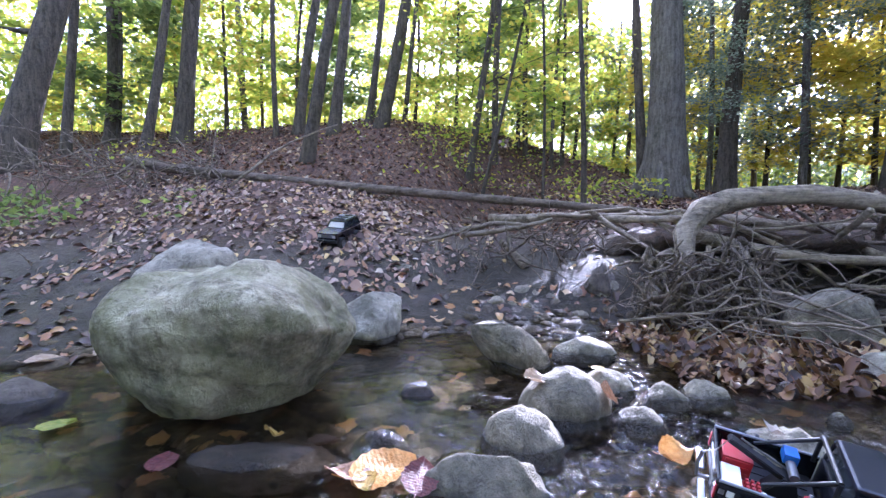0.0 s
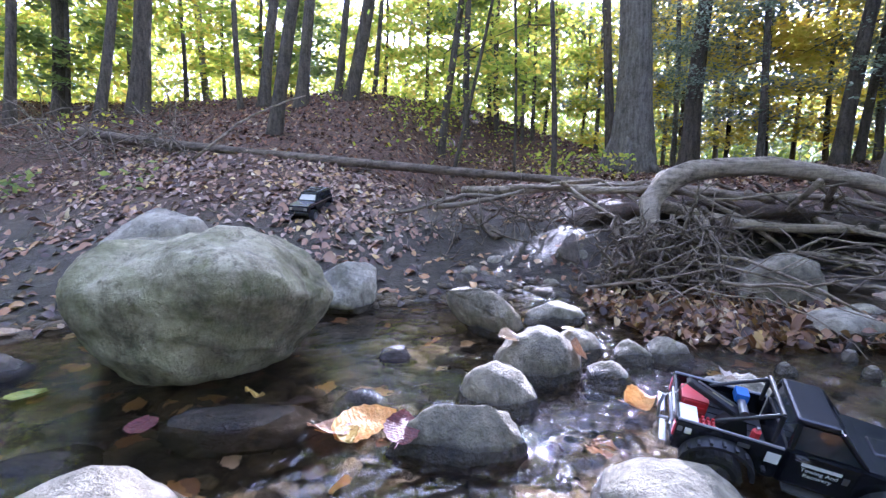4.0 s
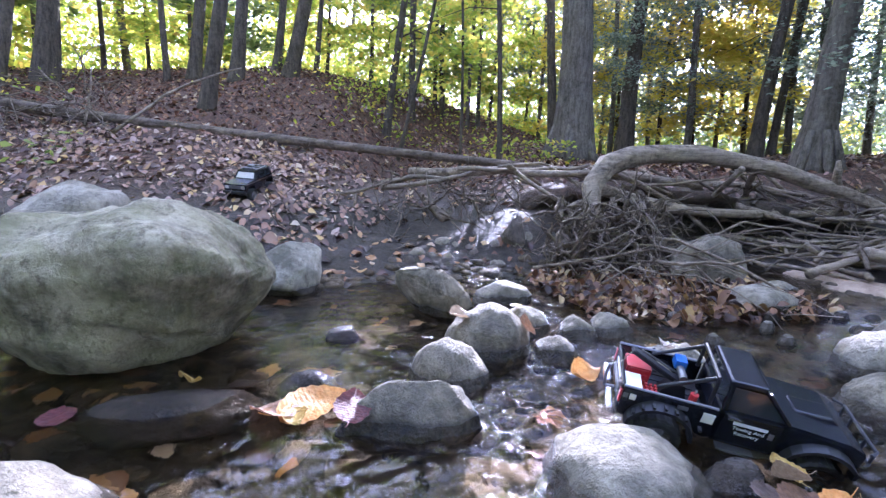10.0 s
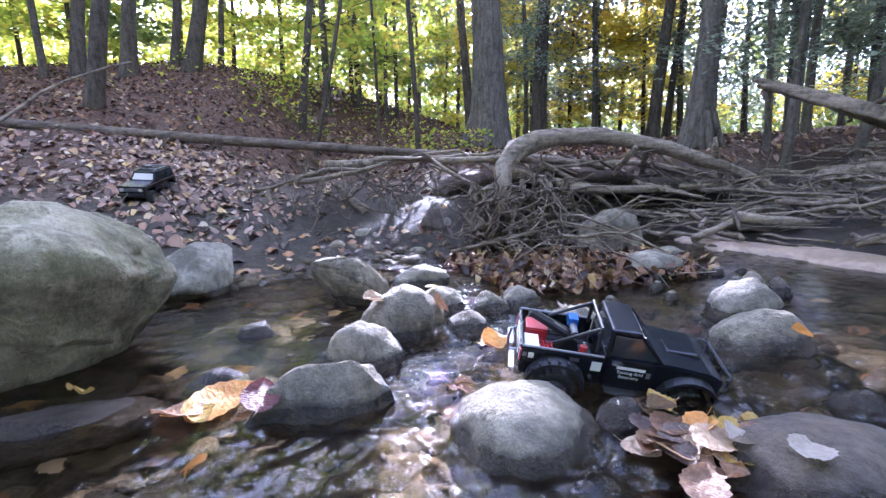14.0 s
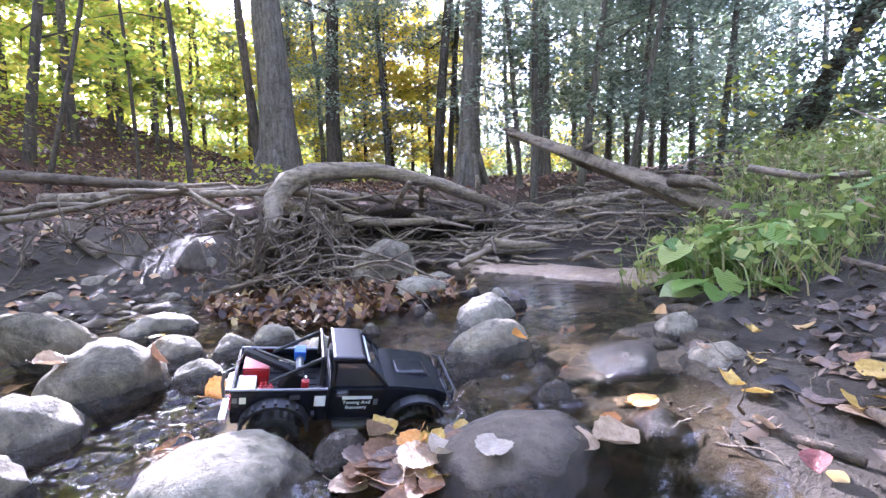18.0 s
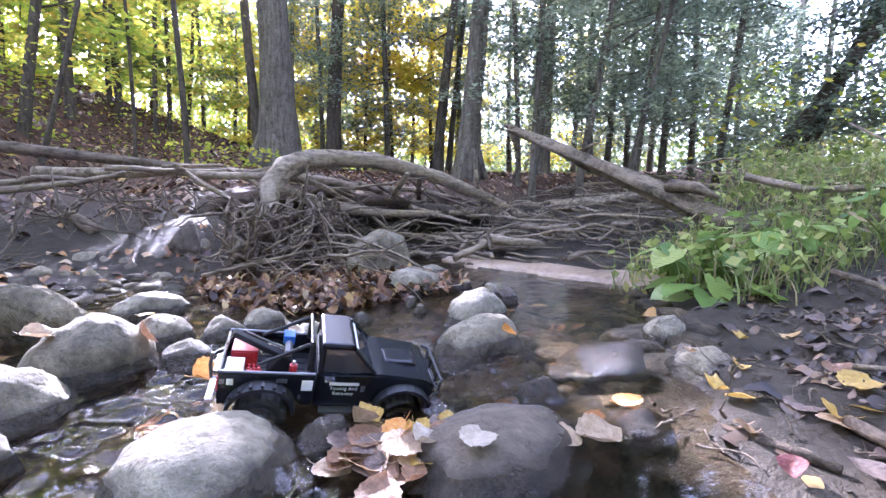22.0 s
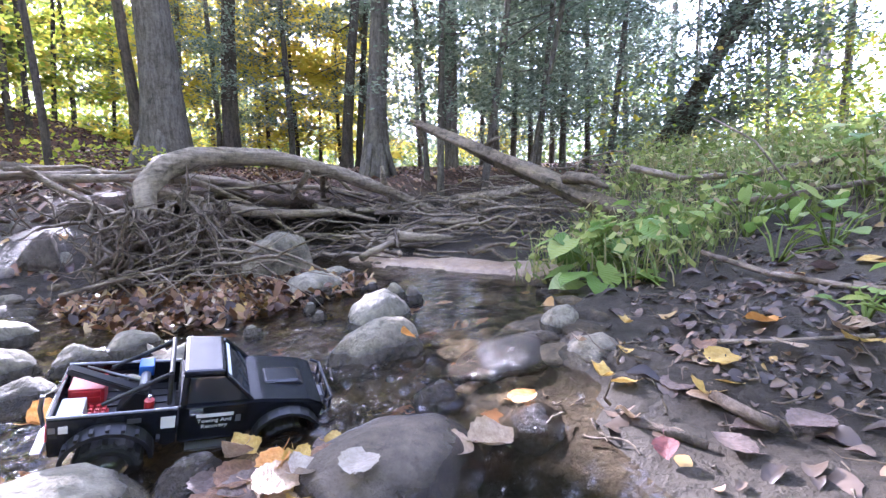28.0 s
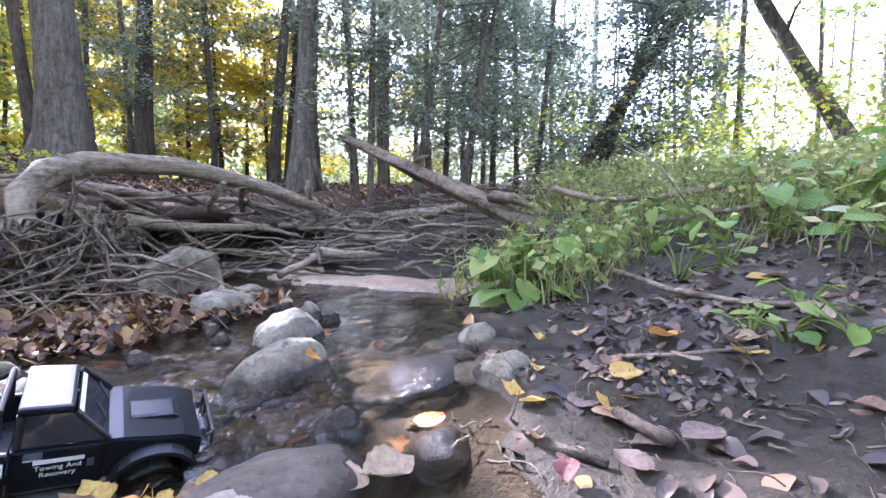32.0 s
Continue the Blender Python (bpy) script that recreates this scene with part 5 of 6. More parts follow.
for k, (x, y, c, tall, size) in enumerate([(1.56, -0.42, 8, 0.07, 0.05), (1.62, -0.36, 6, 0.06, 0.04), (1.72, -0.48, 7, 0.08, 0.05), (1.5, -0.52, 6, 0.06, 0.05)]):
    broad_plant("small sprig of green and yellow leaves in the mud", x, y, c, tall, size, 240 + k, 0.09)


def grass(name, label, count, keep, tall, seed, box, material):
    rs = np.random.RandomState(seed)
    xy = scatter(rs, count, *box, keep)
    z = np.maximum(ground(xy[:, 0], xy[:, 1]), 0) - 0.01
    a, h = rs.uniform(0, 6.283, count), tall * rs.uniform(0.4, 1.2, count)
    bend, w = h * rs.uniform(0.2, 1.0, count), rs.uniform(0.0016, 0.0045, count)
    d, s = np.stack([np.cos(a), np.sin(a)], 1), np.stack([-np.sin(a), np.cos(a)], 1)
    rows = []
    for t, wide in ((0, 1.0), (0.4, 0.9), (0.75, 0.6), (1.0, 0.08)):
        c = np.concatenate([xy + d * (bend * t * t)[:, None], (z + h * (t - 0.3 * t * t * (bend / h)))[:, None]], 1)
        o = np.concatenate([s * (w * wide)[:, None], np.zeros((count, 1))], 1)
        rows += [c - o, c + o]
    verts = np.stack(rows, 1).reshape(-1, 3)
    f = np.array([[0, 1, 3, 2], [2, 3, 5, 4], [4, 5, 7, 6]])
    return tagged(array_object(name, verts, (f[None] + 8 * np.arange(count)[:, None, None]).reshape(-1, 4), material), label, "grass", kind="stuff")


def slope_weeds(x, y):
    d = creek_distance(x, y)
    return smooth(0.0, 0.35, d - 0.98 + 1.3 * smooth(1.5, 2.1, x) * smooth(-0.25, 0.3, y) + 0.1 * waves(x, y, 0.2, 31))


grass("bank_grass", "pale green grass and dead stems over the slope", 6200, slope_weeds, 0.23, 51, (1.6, 5.0, -2.6, 0.75), MAT_GRASS)
grass("tall_grass", "long drooping grass blades on the crest", 1500, lambda x, y: slope_weeds(x, y) * smooth(2.6, 3.4, x), 0.36, 52, (2.3, 6.0, -3.0, 0.8), MAT_GRASS)


def vines(name, label, count, box, low, high, size, seed, keep, material):
    rs = np.random.RandomState(seed)
    xy = scatter(rs, count, *box, keep)
    z = np.maximum(ground(xy[:, 0], xy[:, 1]), 0) + rs.uniform(low, high, count)
    v, f = leaf_quads(np.concatenate([xy, z[:, None]], 1), size, rs, 0.5, 1.3)
    return tagged(array_object(name, v, f, material), label, "weeds", kind="stuff")


vines("creeping_weeds", "small green and yellow leaves of creeping weeds", 5600, (1.75, 4.5, -2.4, 0.75), 0.01, 0.22, 0.035, 61, slope_weeds, MAT_LEAF_WEED)
vines("crest_weeds", "mixed weeds along the crest of the bank", 4000, (2.6, 6.5, -3.5, 1.0), 0.03, 0.26, 0.034, 62, lambda x, y: smooth(0.9, 1.6, creek_distance(x, y)), MAT_LEAF_WEED)
vines("bright_scrub", "sunlit yellow-green scrub behind the bank", 11000, (5.0, 13.0, -8.0, 1.6), 0.1, 1.1, 0.05, 63, lambda x, y: smooth(-0.5, 0.3, waves(x, y, 0.7, 33)), MAT_LEAF_YELLOW)
vines("hill_weeds", "low yellow-green plants on the hillside", 900, (-5.0, 3.0, 4.6, 9.5), 0.03, 0.3, 0.045, 64, lambda x, y: smooth(0.1, 0.6, waves(x, y, 0.5, 34)) * (0.4 + 0.6 * smooth(-1.5, 1, x)), MAT_LEAF_YELLOW)
vines("slope_saplings", "yellow-green saplings on the slope", 3200, (-0.6, 3.0, 5.8, 9.5), 0.1, 2.4, 0.046, 66, lambda x, y: smooth(-0.2, 0.5, waves(x, y, 0.35, 36)), MAT_LEAF_YELLOW)
vines("log_weeds", "green sprigs beside the fallen log", 260, (-4.2, -2.0, 3.2, 4.3), 0.02, 0.16, 0.05, 65, lambda x, y: smooth(0.0, 0.5, waves(x, y, 0.3, 35)), MAT_LEAF_GREEN)

rs = np.random.RandomState(77)
for label, pts, r in [("dead mossy branch lying over the bank", [(3.3, 0.55, 0.52), (3.3, 0.25, 0.44), (3.35, -0.1, 0.46), (3.3, -0.5, 0.53), (3.2, -1.0, 0.58)], 0.022),
                      ("thin dead branch on the weedy slope", [(2.9, 0.1, 0.3), (2.85, -0.2, 0.34), (2.8, -0.6, 0.42)], 0.014),
                      ("bare curved stick on the muddy slope", [(2.2, 0.02, 0.15), (1.95, -0.18, 0.13), (1.75, -0.36, 0.14), (1.7, -0.52, 0.16)], 0.011),
                      ("dark stick half sunk in mud", [(1.165, -0.115, 0.03), (1.12, -0.16, 0.034), (1.085, -0.2, 0.036)], 0.013),
                      ("dark wet stick in the mud", [(1.03, -0.01, 0.012), (1.02, -0.06, 0.018), (1.01, -0.12, 0.018)], 0.009),
                      ("thin twig lying on mud", [(1.42, -0.08, 0.05), (1.46, -0.2, 0.06), (1.5, -0.36, 0.09)], 0.006),
                      ("dead stalk rising from weeds", [(2.8, -0.3, 0.3), (2.9, -0.1, 0.6), (3.1, 0.1, 0.75)], 0.006)]:
    bough("dead_stick", label, pts, [r * (1 - 0.1 * j) for j in range(len(pts))], MAT_LOG if "dark" in label else MAT_STICK, 8, "stick", 0.2, 4)


# ---------------------------------------------------------------- model trucks
def plain(name, color, rough=0.4, metal=0.0, coat=0.0, dirt=0.25):
    """Painted, rubber or metal surface with a little dust and wear."""
    n = Nodes(name)
    col = n.mix(n.math("MULTIPLY", n.ramp(n.noise(30, 6, 0.7), [(0.45, (0, 0, 0)), (0.75, (1, 1, 1))]), dirt), color, (0.2, 0.18, 0.15))
    return n.surface(col, n.math("ADD", rough, n.math("MULTIPLY", n.noise(9, 3, 0.6), 0.12)), n.bump(n.noise(40, 3, 0.6), 0.05, 0.001), metal, 0.5, coat)


MAT_BLACK_PAINT = plain("black_paint", (0.006, 0.007, 0.011), 0.2, coat=0.0, dirt=0.03)
MAT_BLACK_PLASTIC = plain("black_plastic", (0.011, 0.011, 0.013), 0.42, dirt=0.08)
MAT_TYRE = plain("black_rubber", (0.016, 0.016, 0.016), 0.75)
MAT_CHROME = plain("bright_metal", (0.7, 0.7, 0.72), 0.18, 1.0, dirt=0.1)
MAT_GUNMETAL = plain("grey_metal", (0.22, 0.22, 0.23), 0.35, 0.8)
MAT_RED = plain("red_plastic", (0.42, 0.02, 0.025), 0.3)
MAT_WHITE = plain("white_plastic", (0.75, 0.74, 0.72), 0.4, dirt=0.1)
MAT_BLUE = plain("blue_plastic", (0.03, 0.13, 0.5), 0.35)
# Lamp lenses; on the parked model's windscreen the pale tone paints in reflected sky.
MAT_LENS_AND_SHEEN = plain("lamp_lens_and_sky_sheen", (0.6, 0.55, 0.5), 0.1)
n = Nodes("tinted_glass")
MAT_TINT = n.surface((0.02, 0.025, 0.03), 0.04, None, 0.0, 0.6)
n = Nodes("white_lettering")
MAT_LETTER = n.surface((0.75, 0.75, 0.75), 0.5)


def box(x0, x1, y0, y1, z0, z1, bevel=0.003, taper=None):
    bm = bmesh.new()
    bmesh.ops.create_cube(bm, size=1)
    for v in bm.verts:
        hx, hy, hz = v.co.x > 0, v.co.y > 0, v.co.z > 0
        v.co = Vector((x1 if hx else x0, y1 if hy else y0, z1 if hz else z0))
        if taper and hz:
            tx0, tx1, ty = taper
            v.co.x += tx1 if hx else tx0
            v.co.y += -ty if hy else ty
    if bevel:
        bmesh.ops.bevel(bm, geom=bm.edges[:], offset=bevel, segments=2, affect="EDGES", profile=0.6)
    return bm


def rod(points, r, sides=8):
    bm = bmesh.new()
    tube(bm, points, [r] * len(points), sides)
    return bm


def profile_prism(outline, y0, y1, bevel=0.004):
    """A side outline (x, z) drawn out across the truck."""
    bm = bmesh.new()
    a = [bm.verts.new((x, y0, z)) for x, z in outline]
    b = [bm.verts.new((x, y1, z)) for x, z in outline]
    n = len(outline)
    bm.faces.new(a)
    bm.faces.new(b[::-1])
    for k in range(n):
        bm.faces.new((a[k], b[k], b[(k + 1) % n], a[(k + 1) % n]))
    bmesh.ops.recalc_face_normals(bm, faces=bm.faces)
    if bevel:
        bmesh.ops.bevel(bm, geom=[e for e in bm.edges if e.calc_face_angle(0) > 0.6], offset=bevel, segments=2, affect="EDGES")
    return bm


def tyre_mesh(r, wide):
    bm = bmesh.new()
    prof = [(0.58, -0.42), (0.78, -0.5), (0.93, -0.47), (1.0, -0.36), (1.0, 0.36), (0.93, 0.47), (0.78, 0.5), (0.58, 0.42)]
    n, rings = 40, []
    for k in range(n):
        a = 2 * math.pi * k / n
        lug = 1.0 if k % 2 else 0.945
        rings.append([bm.verts.new((math.cos(a) * q * r * (lug if q > 0.9 else 1), s * wide, math.sin(a) * q * r * (lug if q > 0.9 else 1))) for q, s in prof])
    for k in range(n):
        a, b = rings[k], rings[(k + 1) % n]
        for j in range(len(prof)):
            bm.faces.new((a[j], a[(j + 1) % len(prof)], b[(j + 1) % len(prof)], b[j]))
    return bm


def rim_mesh(r, wide):
    bm = bmesh.new()
    for q0, q1, y0, y1 in ((0.6, 0.6, -0.46, 0.46), (0.6, 0.5, 0.46, 0.3), (0.5, 0.22, 0.3, 0.36), (0.22, 0.2, 0.36, 0.5), (0.6, 0.5, -0.46, -0.3), (0.5, 0.0, -0.3, -0.3)):
        n = 24
        a = [bm.verts.new((math.cos(6.28319 * k / n) * q0 * r, y0 * wide, math.sin(6.28319 * k / n) * q0 * r)) for k in range(n)]
        b = [bm.verts.new((math.cos(6.28319 * k / n) * max(q1, 0.01) * r, y1 * wide, math.sin(6.28319 * k / n) * max(q1, 0.01) * r)) for k in range(n)]
        for k in range(n):
            bm.faces.new((a[k], a[(k + 1) % n], b[(k + 1) % n], b[k]))
    n = 20
    hub = [bm.verts.new((math.cos(6.28319 * k / n) * 0.2 * r, 0.5 * wide, math.sin(6.28319 * k / n) * 0.2 * r)) for k in range(n)]
    bm.faces.new(hub)
    return bm


def wheel(parent, x, y, z, r, wide, rim_material):
    ob = new("wheel")
    ob.parent = parent
    ob.location = (x, y, z)
    if y < 0:
        ob.rotation_euler = (0, 0, math.pi)
    part("tyre", tyre_mesh(r, wide), MAT_TYRE, ob, smooth_faces=False)
    part("rim", rim_mesh(r, wide), rim_material, ob, smooth_faces=True)


def flare(cx, z, r, y0, y1):
    """A wheel-arch flare with bolts, open below."""
    bm = bmesh.new()
    a = []
    for k in range(11):
        t = math.pi * k / 10
        q = Vector((cx + math.cos(t) * r * 1.12, 0, z + max(-0.2, math.sin(t)) * r * 1.02))
        i = Vector((cx + math.cos(t) * r, 0, z + math.sin(t) * r * 0.9))
        a.append((bm.verts.new((q.x, y0, q.z + 0.006)), bm.verts.new((q.x, y1, q.z)), bm.verts.new((i.x, y1, i.z)), bm.verts.new((i.x, y0, i.z))))
    for p, q in zip(a, a[1:]):
        for j in range(4):
            bm.faces.new((p[j], p[(j + 1) % 4], q[(j + 1) % 4], q[j]))
    bmesh.ops.recalc_face_normals(bm, faces=bm.faces)
    return bm


def lettering(text, size, m, parent):
    cu = bpy.data.curves.new("lettering", "FONT")
    cu.body, cu.size, cu.align_x, cu.extrude = text, size, "CENTER", 0.0002
    ob = new("lettering", cu)
    ob.parent = parent
    ob.matrix_basis = m
    me = bpy.data.meshes.new_from_object(ob.evaluated_get(bpy.context.evaluated_depsgraph_get()))
    me.materials.append(MAT_LETTER)
    bpy.data.objects.remove(ob)
    ob = new("lettering", me)
    ob.parent = parent
    ob.matrix_basis = m
    return tagged(ob, "white lettering on the door")


def tow_truck():
    t = new("toy_tow_truck")
    tagged(t, "black model pickup tow truck wet from the creek", "toy truck")
    wy, wr = 0.088, 0.056
    for x in (-0.15, 0.155):
        for s in (-1, 1):
            wheel(t, x, s * wy, wr, wr, 0.044, MAT_CHROME)
        part("axle", rod([(x, -0.075, wr), (x, 0.075, wr)], 0.011), MAT_GUNMETAL, t)
    part("chassis", box(-0.22, 0.21, -0.035, 0.035, 0.06, 0.082), MAT_BLACK_PLASTIC, t)
    # cab and bonnet
    part("bonnet", profile_prism([(0.035, 0.088), (0.075, 0.088), (0.09, 0.12), (0.205, 0.12), (0.225, 0.095), (0.238, 0.095), (0.242, 0.142), (0.2, 0.156), (0.075, 0.166), (0.035, 0.166)], -0.086, 0.086), MAT_BLACK_PAINT, t)
    part("bonnet_bulge", box(0.08, 0.2, -0.03, 0.03, 0.155, 0.168, 0.004, (0.01, -0.02, 0.004)), MAT_BLACK_PAINT, t)
    part("cab", profile_prism([(-0.075, 0.078), (0.045, 0.078), (0.05, 0.166), (-0.075, 0.166)], -0.086, 0.086), MAT_BLACK_PAINT, t)
    part("roof", box(-0.072, -0.002, -0.068, 0.068, 0.216, 0.231, 0.006), MAT_BLACK_PAINT, t)
    for s in (-1, 1):
        part("pillar", rod([(0.05, s * 0.08, 0.166), (0.0, s * 0.068, 0.22)], 0.0052), MAT_BLACK_PAINT, t)
        part("pillar", rod([(-0.068, s * 0.08, 0.166), (-0.066, s * 0.068, 0.22)], 0.0062), MAT_BLACK_PAINT, t)
        bm = bmesh.new()
        bm.faces.new([bm.verts.new(c) for c in ((-0.066, s * 0.0805, 0.167), (0.045, s * 0.0805, 0.167), (0.0, s * 0.0685, 0.217), (-0.064, s * 0.0685, 0.217))])
        part("side_window", bm, MAT_TINT, t, "dark side window")
        part("door", box(-0.068, 0.04, s * 0.0855, s * 0.0885, 0.088, 0.163, 0.002), MAT_BLACK_PAINT, t)
        part("door_handle", box(-0.058, -0.036, s * 0.089, s * 0.093, 0.15, 0.156, 0.001), MAT_CHROME, t, "bright door handle")
        part("side_step", box(-0.06, 0.07, s * 0.084, s * 0.1, 0.07, 0.076, 0.002), MAT_GUNMETAL, t)
        part("fender_flare", flare(-0.15, 0.075, 0.064, s * 0.084, s * 0.112), MAT_BLACK_PLASTIC, t)
        part("fender_flare", flare(0.155, 0.075, 0.064, s * 0.082, s * 0.106), MAT_BLACK_PLASTIC, t)
        for k in range(7):
            a = math.pi * (0.18 + 0.64 * k / 6)
            part("bolt", box(-0.15 + math.cos(a) * 0.071 - 0.003, -0.15 + math.cos(a) * 0.071 + 0.003, s * 0.1, s * 0.1135, 0.078 + math.sin(a) * 0.066, 0.084 + math.sin(a) * 0.066, 0), MAT_BLACK_PLASTIC, t)
        # pick-up bed
        part("bed_side", profile_prism([(-0.238, 0.082), (-0.213, 0.082), (-0.198, 0.125), (-0.175, 0.143), (-0.125, 0.143), (-0.102, 0.125), (-0.088, 0.082), (-0.078, 0.082), (-0.078, 0.16), (-0.238, 0.16)], s * 0.078, s * 0.088, 0.002), MAT_BLACK_PAINT, t)
        part("bed_rail", rod([(-0.238, s * 0.083, 0.161), (-0.078, s * 0.083, 0.161)], 0.0032), MAT_GUNMETAL, t)
        part("roll_bar_brace", rod([(-0.085, s * 0.06, 0.222), (-0.165, s * 0.06, 0.165)], 0.0036), MAT_BLACK_PLASTIC, t)
        part("roll_bar_post", rod([(-0.084, s * 0.066, 0.16), (-0.084, s * 0.064, 0.226)], 0.0045), MAT_BLACK_PLASTIC, t)
        part("headlight", box(0.239, 0.2445, s * 0.052 - 0.016, s * 0.052 + 0.016, 0.112, 0.132, 0.002), MAT_LENS_AND_SHEEN, t, "clear headlight")
        part("tail_light", box(-0.242, -0.2385, s * 0.076 - 0.006, s * 0.076 + 0.006, 0.112, 0.146, 0.001), MAT_RED, t, "red tail light")
        part("sticker", box(-0.084 - 0.012, -0.084 + 0.012, s * 0.0885, s * 0.0893, 0.122, 0.148, 0), MAT_WHITE, t, "pale square sticker")
        part("sticker", box(-0.124, -0.102, s * 0.0885, s * 0.0893, 0.14, 0.15, 0), MAT_GUNMETAL, t)
        part("sticker", box(-0.222, -0.209, s * 0.0885, s * 0.0893, 0.132, 0.147, 0), MAT_WHITE, t, "small white sticker")
        part("sticker", box(-0.236, -0.226, s * 0.0885, s * 0.0893, 0.134, 0.146, 0), MAT_GUNMETAL, t)
        part("name_bar", box(-0.046, 0.018, s * 0.089, s * 0.0896, 0.138, 0.146, 0), MAT_LETTER, t, "plain white name bar")
        part("sticker", box(0.022, 0.032, s * 0.089, s * 0.0896, 0.122, 0.138, 0), MAT_GUNMETAL, t)
        for word, z in (("Towing And", 0.126), ("Recovery", 0.113)):
            lettering(word, 0.0125, pose(-0.014, s * 0.0897, z, 90, 0, 0 if s < 0 else 180), t)
    bm = bmesh.new()
    bm.faces.new([bm.verts.new(c) for c in ((0.048, -0.078, 0.167), (0.048, 0.078, 0.167), (0.001, 0.065, 0.219), (0.001, -0.065, 0.219))])
    glass = part("windscreen", bm, MAT_TINT, t, "dark sloping windscreen")
    bm = bmesh.new()
    bm.faces.new([bm.verts.new(c) for c in ((0.0105, -0.062, 0.21), (0.0105, 0.062, 0.21), (0.0035, 0.06, 0.2175), (0.0035, -0.06, 0.2175))])
    part("windscreen_banner", bm, MAT_LETTER, glass, "plain white banner strip")
    bm = bmesh.new()
    bm.faces.new([bm.verts.new(c) for c in ((-0.0715, -0.07, 0.168), (-0.0715, 0.07, 0.168), (-0.068, 0.062, 0.216), (-0.068, -0.062, 0.216))])
    part("rear_window", bm, MAT_TINT, t, "dark rear window")
    for s in (-0.35, 0.35):
        part("wiper", rod([(0.047, s * 0.1, 0.1705), (0.03, s * 0.1 + 0.03, 0.19)], 0.0012, 5), MAT_BLACK_PLASTIC, t)
    part("bed_floor", box(-0.236, -0.08, -0.08, 0.08, 0.102, 0.108, 0.001), MAT_BLACK_PLASTIC, t)
    for k in range(6):
        part("floor_rib", box(-0.23, -0.085, -0.06 + 0.024 * k - 0.004, -0.06 + 0.024 * k + 0.004, 0.108, 0.1105, 0), MAT_BLACK_PLASTIC, t)
    tail = part("tailgate", box(-0.241, -0.234, -0.078, 0.078, 0.09, 0.16, 0.002), MAT_BLACK_PAINT, t)
    part("maker_bar", box(-0.2425, -0.2412, -0.05, 0.05, 0.112, 0.126, 0), MAT_GUNMETAL, tail, "plain grey bar")
    part("name_bar", box(-0.2425, -0.2412, -0.04, 0.04, 0.142, 0.15, 0), MAT_LETTER, tail, "plain white bar")
    for s in (-1, 1):
        part("rear_bumper", box(-0.262, -0.246, s * 0.05 - 0.034, s * 0.05 + 0.034, 0.078, 0.092, 0.003), MAT_CHROME, t, "bright bumper half")
    part("hitch", rod([(-0.24, 0, 0.085), (-0.262, 0, 0.085), (-0.266, 0, 0.12), (-0.262, 0, 0.15)], 0.004), MAT_GUNMETAL, t)
    part("roll_bar", rod([(-0.084, -0.064, 0.226), (-0.084, 0.064, 0.226)], 0.0045), MAT_BLACK_PLASTIC, t)
    part("crane_base", profile_prism([(-0.15, 0.108), (-0.095, 0.108), (-0.1, 0.15), (-0.12, 0.158)], -0.018, 0.018, 0.002), MAT_BLACK_PLASTIC, t)
    part("crane_boom", profile_prism([(-0.105, 0.138), (-0.112, 0.154), (-0.222, 0.21), (-0.228, 0.2)], -0.011, 0.011, 0.002), MAT_BLACK_PLASTIC, t)
    part("crane_brace", rod([(-0.1, 0.02, 0.15), (-0.2, 0.02, 0.196)], 0.0022, 6), MAT_GUNMETAL, t)
    part("crane_cable", rod([(-0.222, 0, 0.204), (-0.24, 0, 0.165), (-0.262, 0, 0.15)], 0.0012, 5), MAT_CHROME, t)
    part("winch_box", box(-0.118, -0.092, 0.03, 0.062, 0.16, 0.183, 0.002), MAT_BLUE, t, "bright blue winch box")
    part("winch_drum", rod([(-0.105, -0.015, 0.165), (-0.105, 0.028, 0.165)], 0.009, 12), MAT_GUNMETAL, t)
    crate = part("tool_chest", box(-0.226, -0.17, 0.0, 0.05, 0.11, 0.158, 0.002), MAT_RED, t, "red tool chest")
    for k in range(3):
        part("drawer", box(-0.22, -0.176, -0.002, 0.001, 0.115 + 0.014 * k, 0.126 + 0.014 * k, 0.001), MAT_RED, crate)
    rack = part("bottle_crate", box(-0.19, -0.158, -0.066, -0.03, 0.11, 0.135, 0.002), MAT_RED, t, "dark red crate")
    for i in range(3):
        for j in range(3):
            part("bottle", rod([(-0.184 + 0.01 * i, -0.058 + 0.01 * j, 0.132), (-0.184 + 0.01 * i, -0.058 + 0.01 * j, 0.148)], 0.0032, 7), MAT_RED, rack)
    part("cool_box", box(-0.232, -0.194, -0.068, -0.012, 0.11, 0.15, 0.003), MAT_WHITE, t, "white box")
    part("small_box", box(-0.166, -0.15, -0.07, -0.05, 0.11, 0.14, 0.002), MAT_WHITE, t)
    ext = part("fire_extinguisher", rod([(-0.098, -0.066, 0.14), (-0.098, -0.066, 0.172)], 0.0085, 12), MAT_RED, t, "small red fire extinguisher")
    part("nozzle", rod([(-0.098, -0.066, 0.172), (-0.098, -0.066, 0.182)], 0.003, 8), MAT_CHROME, ext)
    # front end
    part("grille", box(0.241, 0.244, -0.033, 0.033, 0.108, 0.134, 0.001), MAT_GUNMETAL, t)
    part("front_bumper", box(0.243, 0.264, -0.08, 0.08, 0.078, 0.096, 0.004), MAT_CHROME, t, "bright front bumper")
    for z in (0.112, 0.146):
        part("bull_bar", rod([(0.246, -0.084, z), (0.262, -0.07, z), (0.264, 0.07, z), (0.246, 0.084, z)], 0.0034), MAT_BLACK_PLASTIC, t)
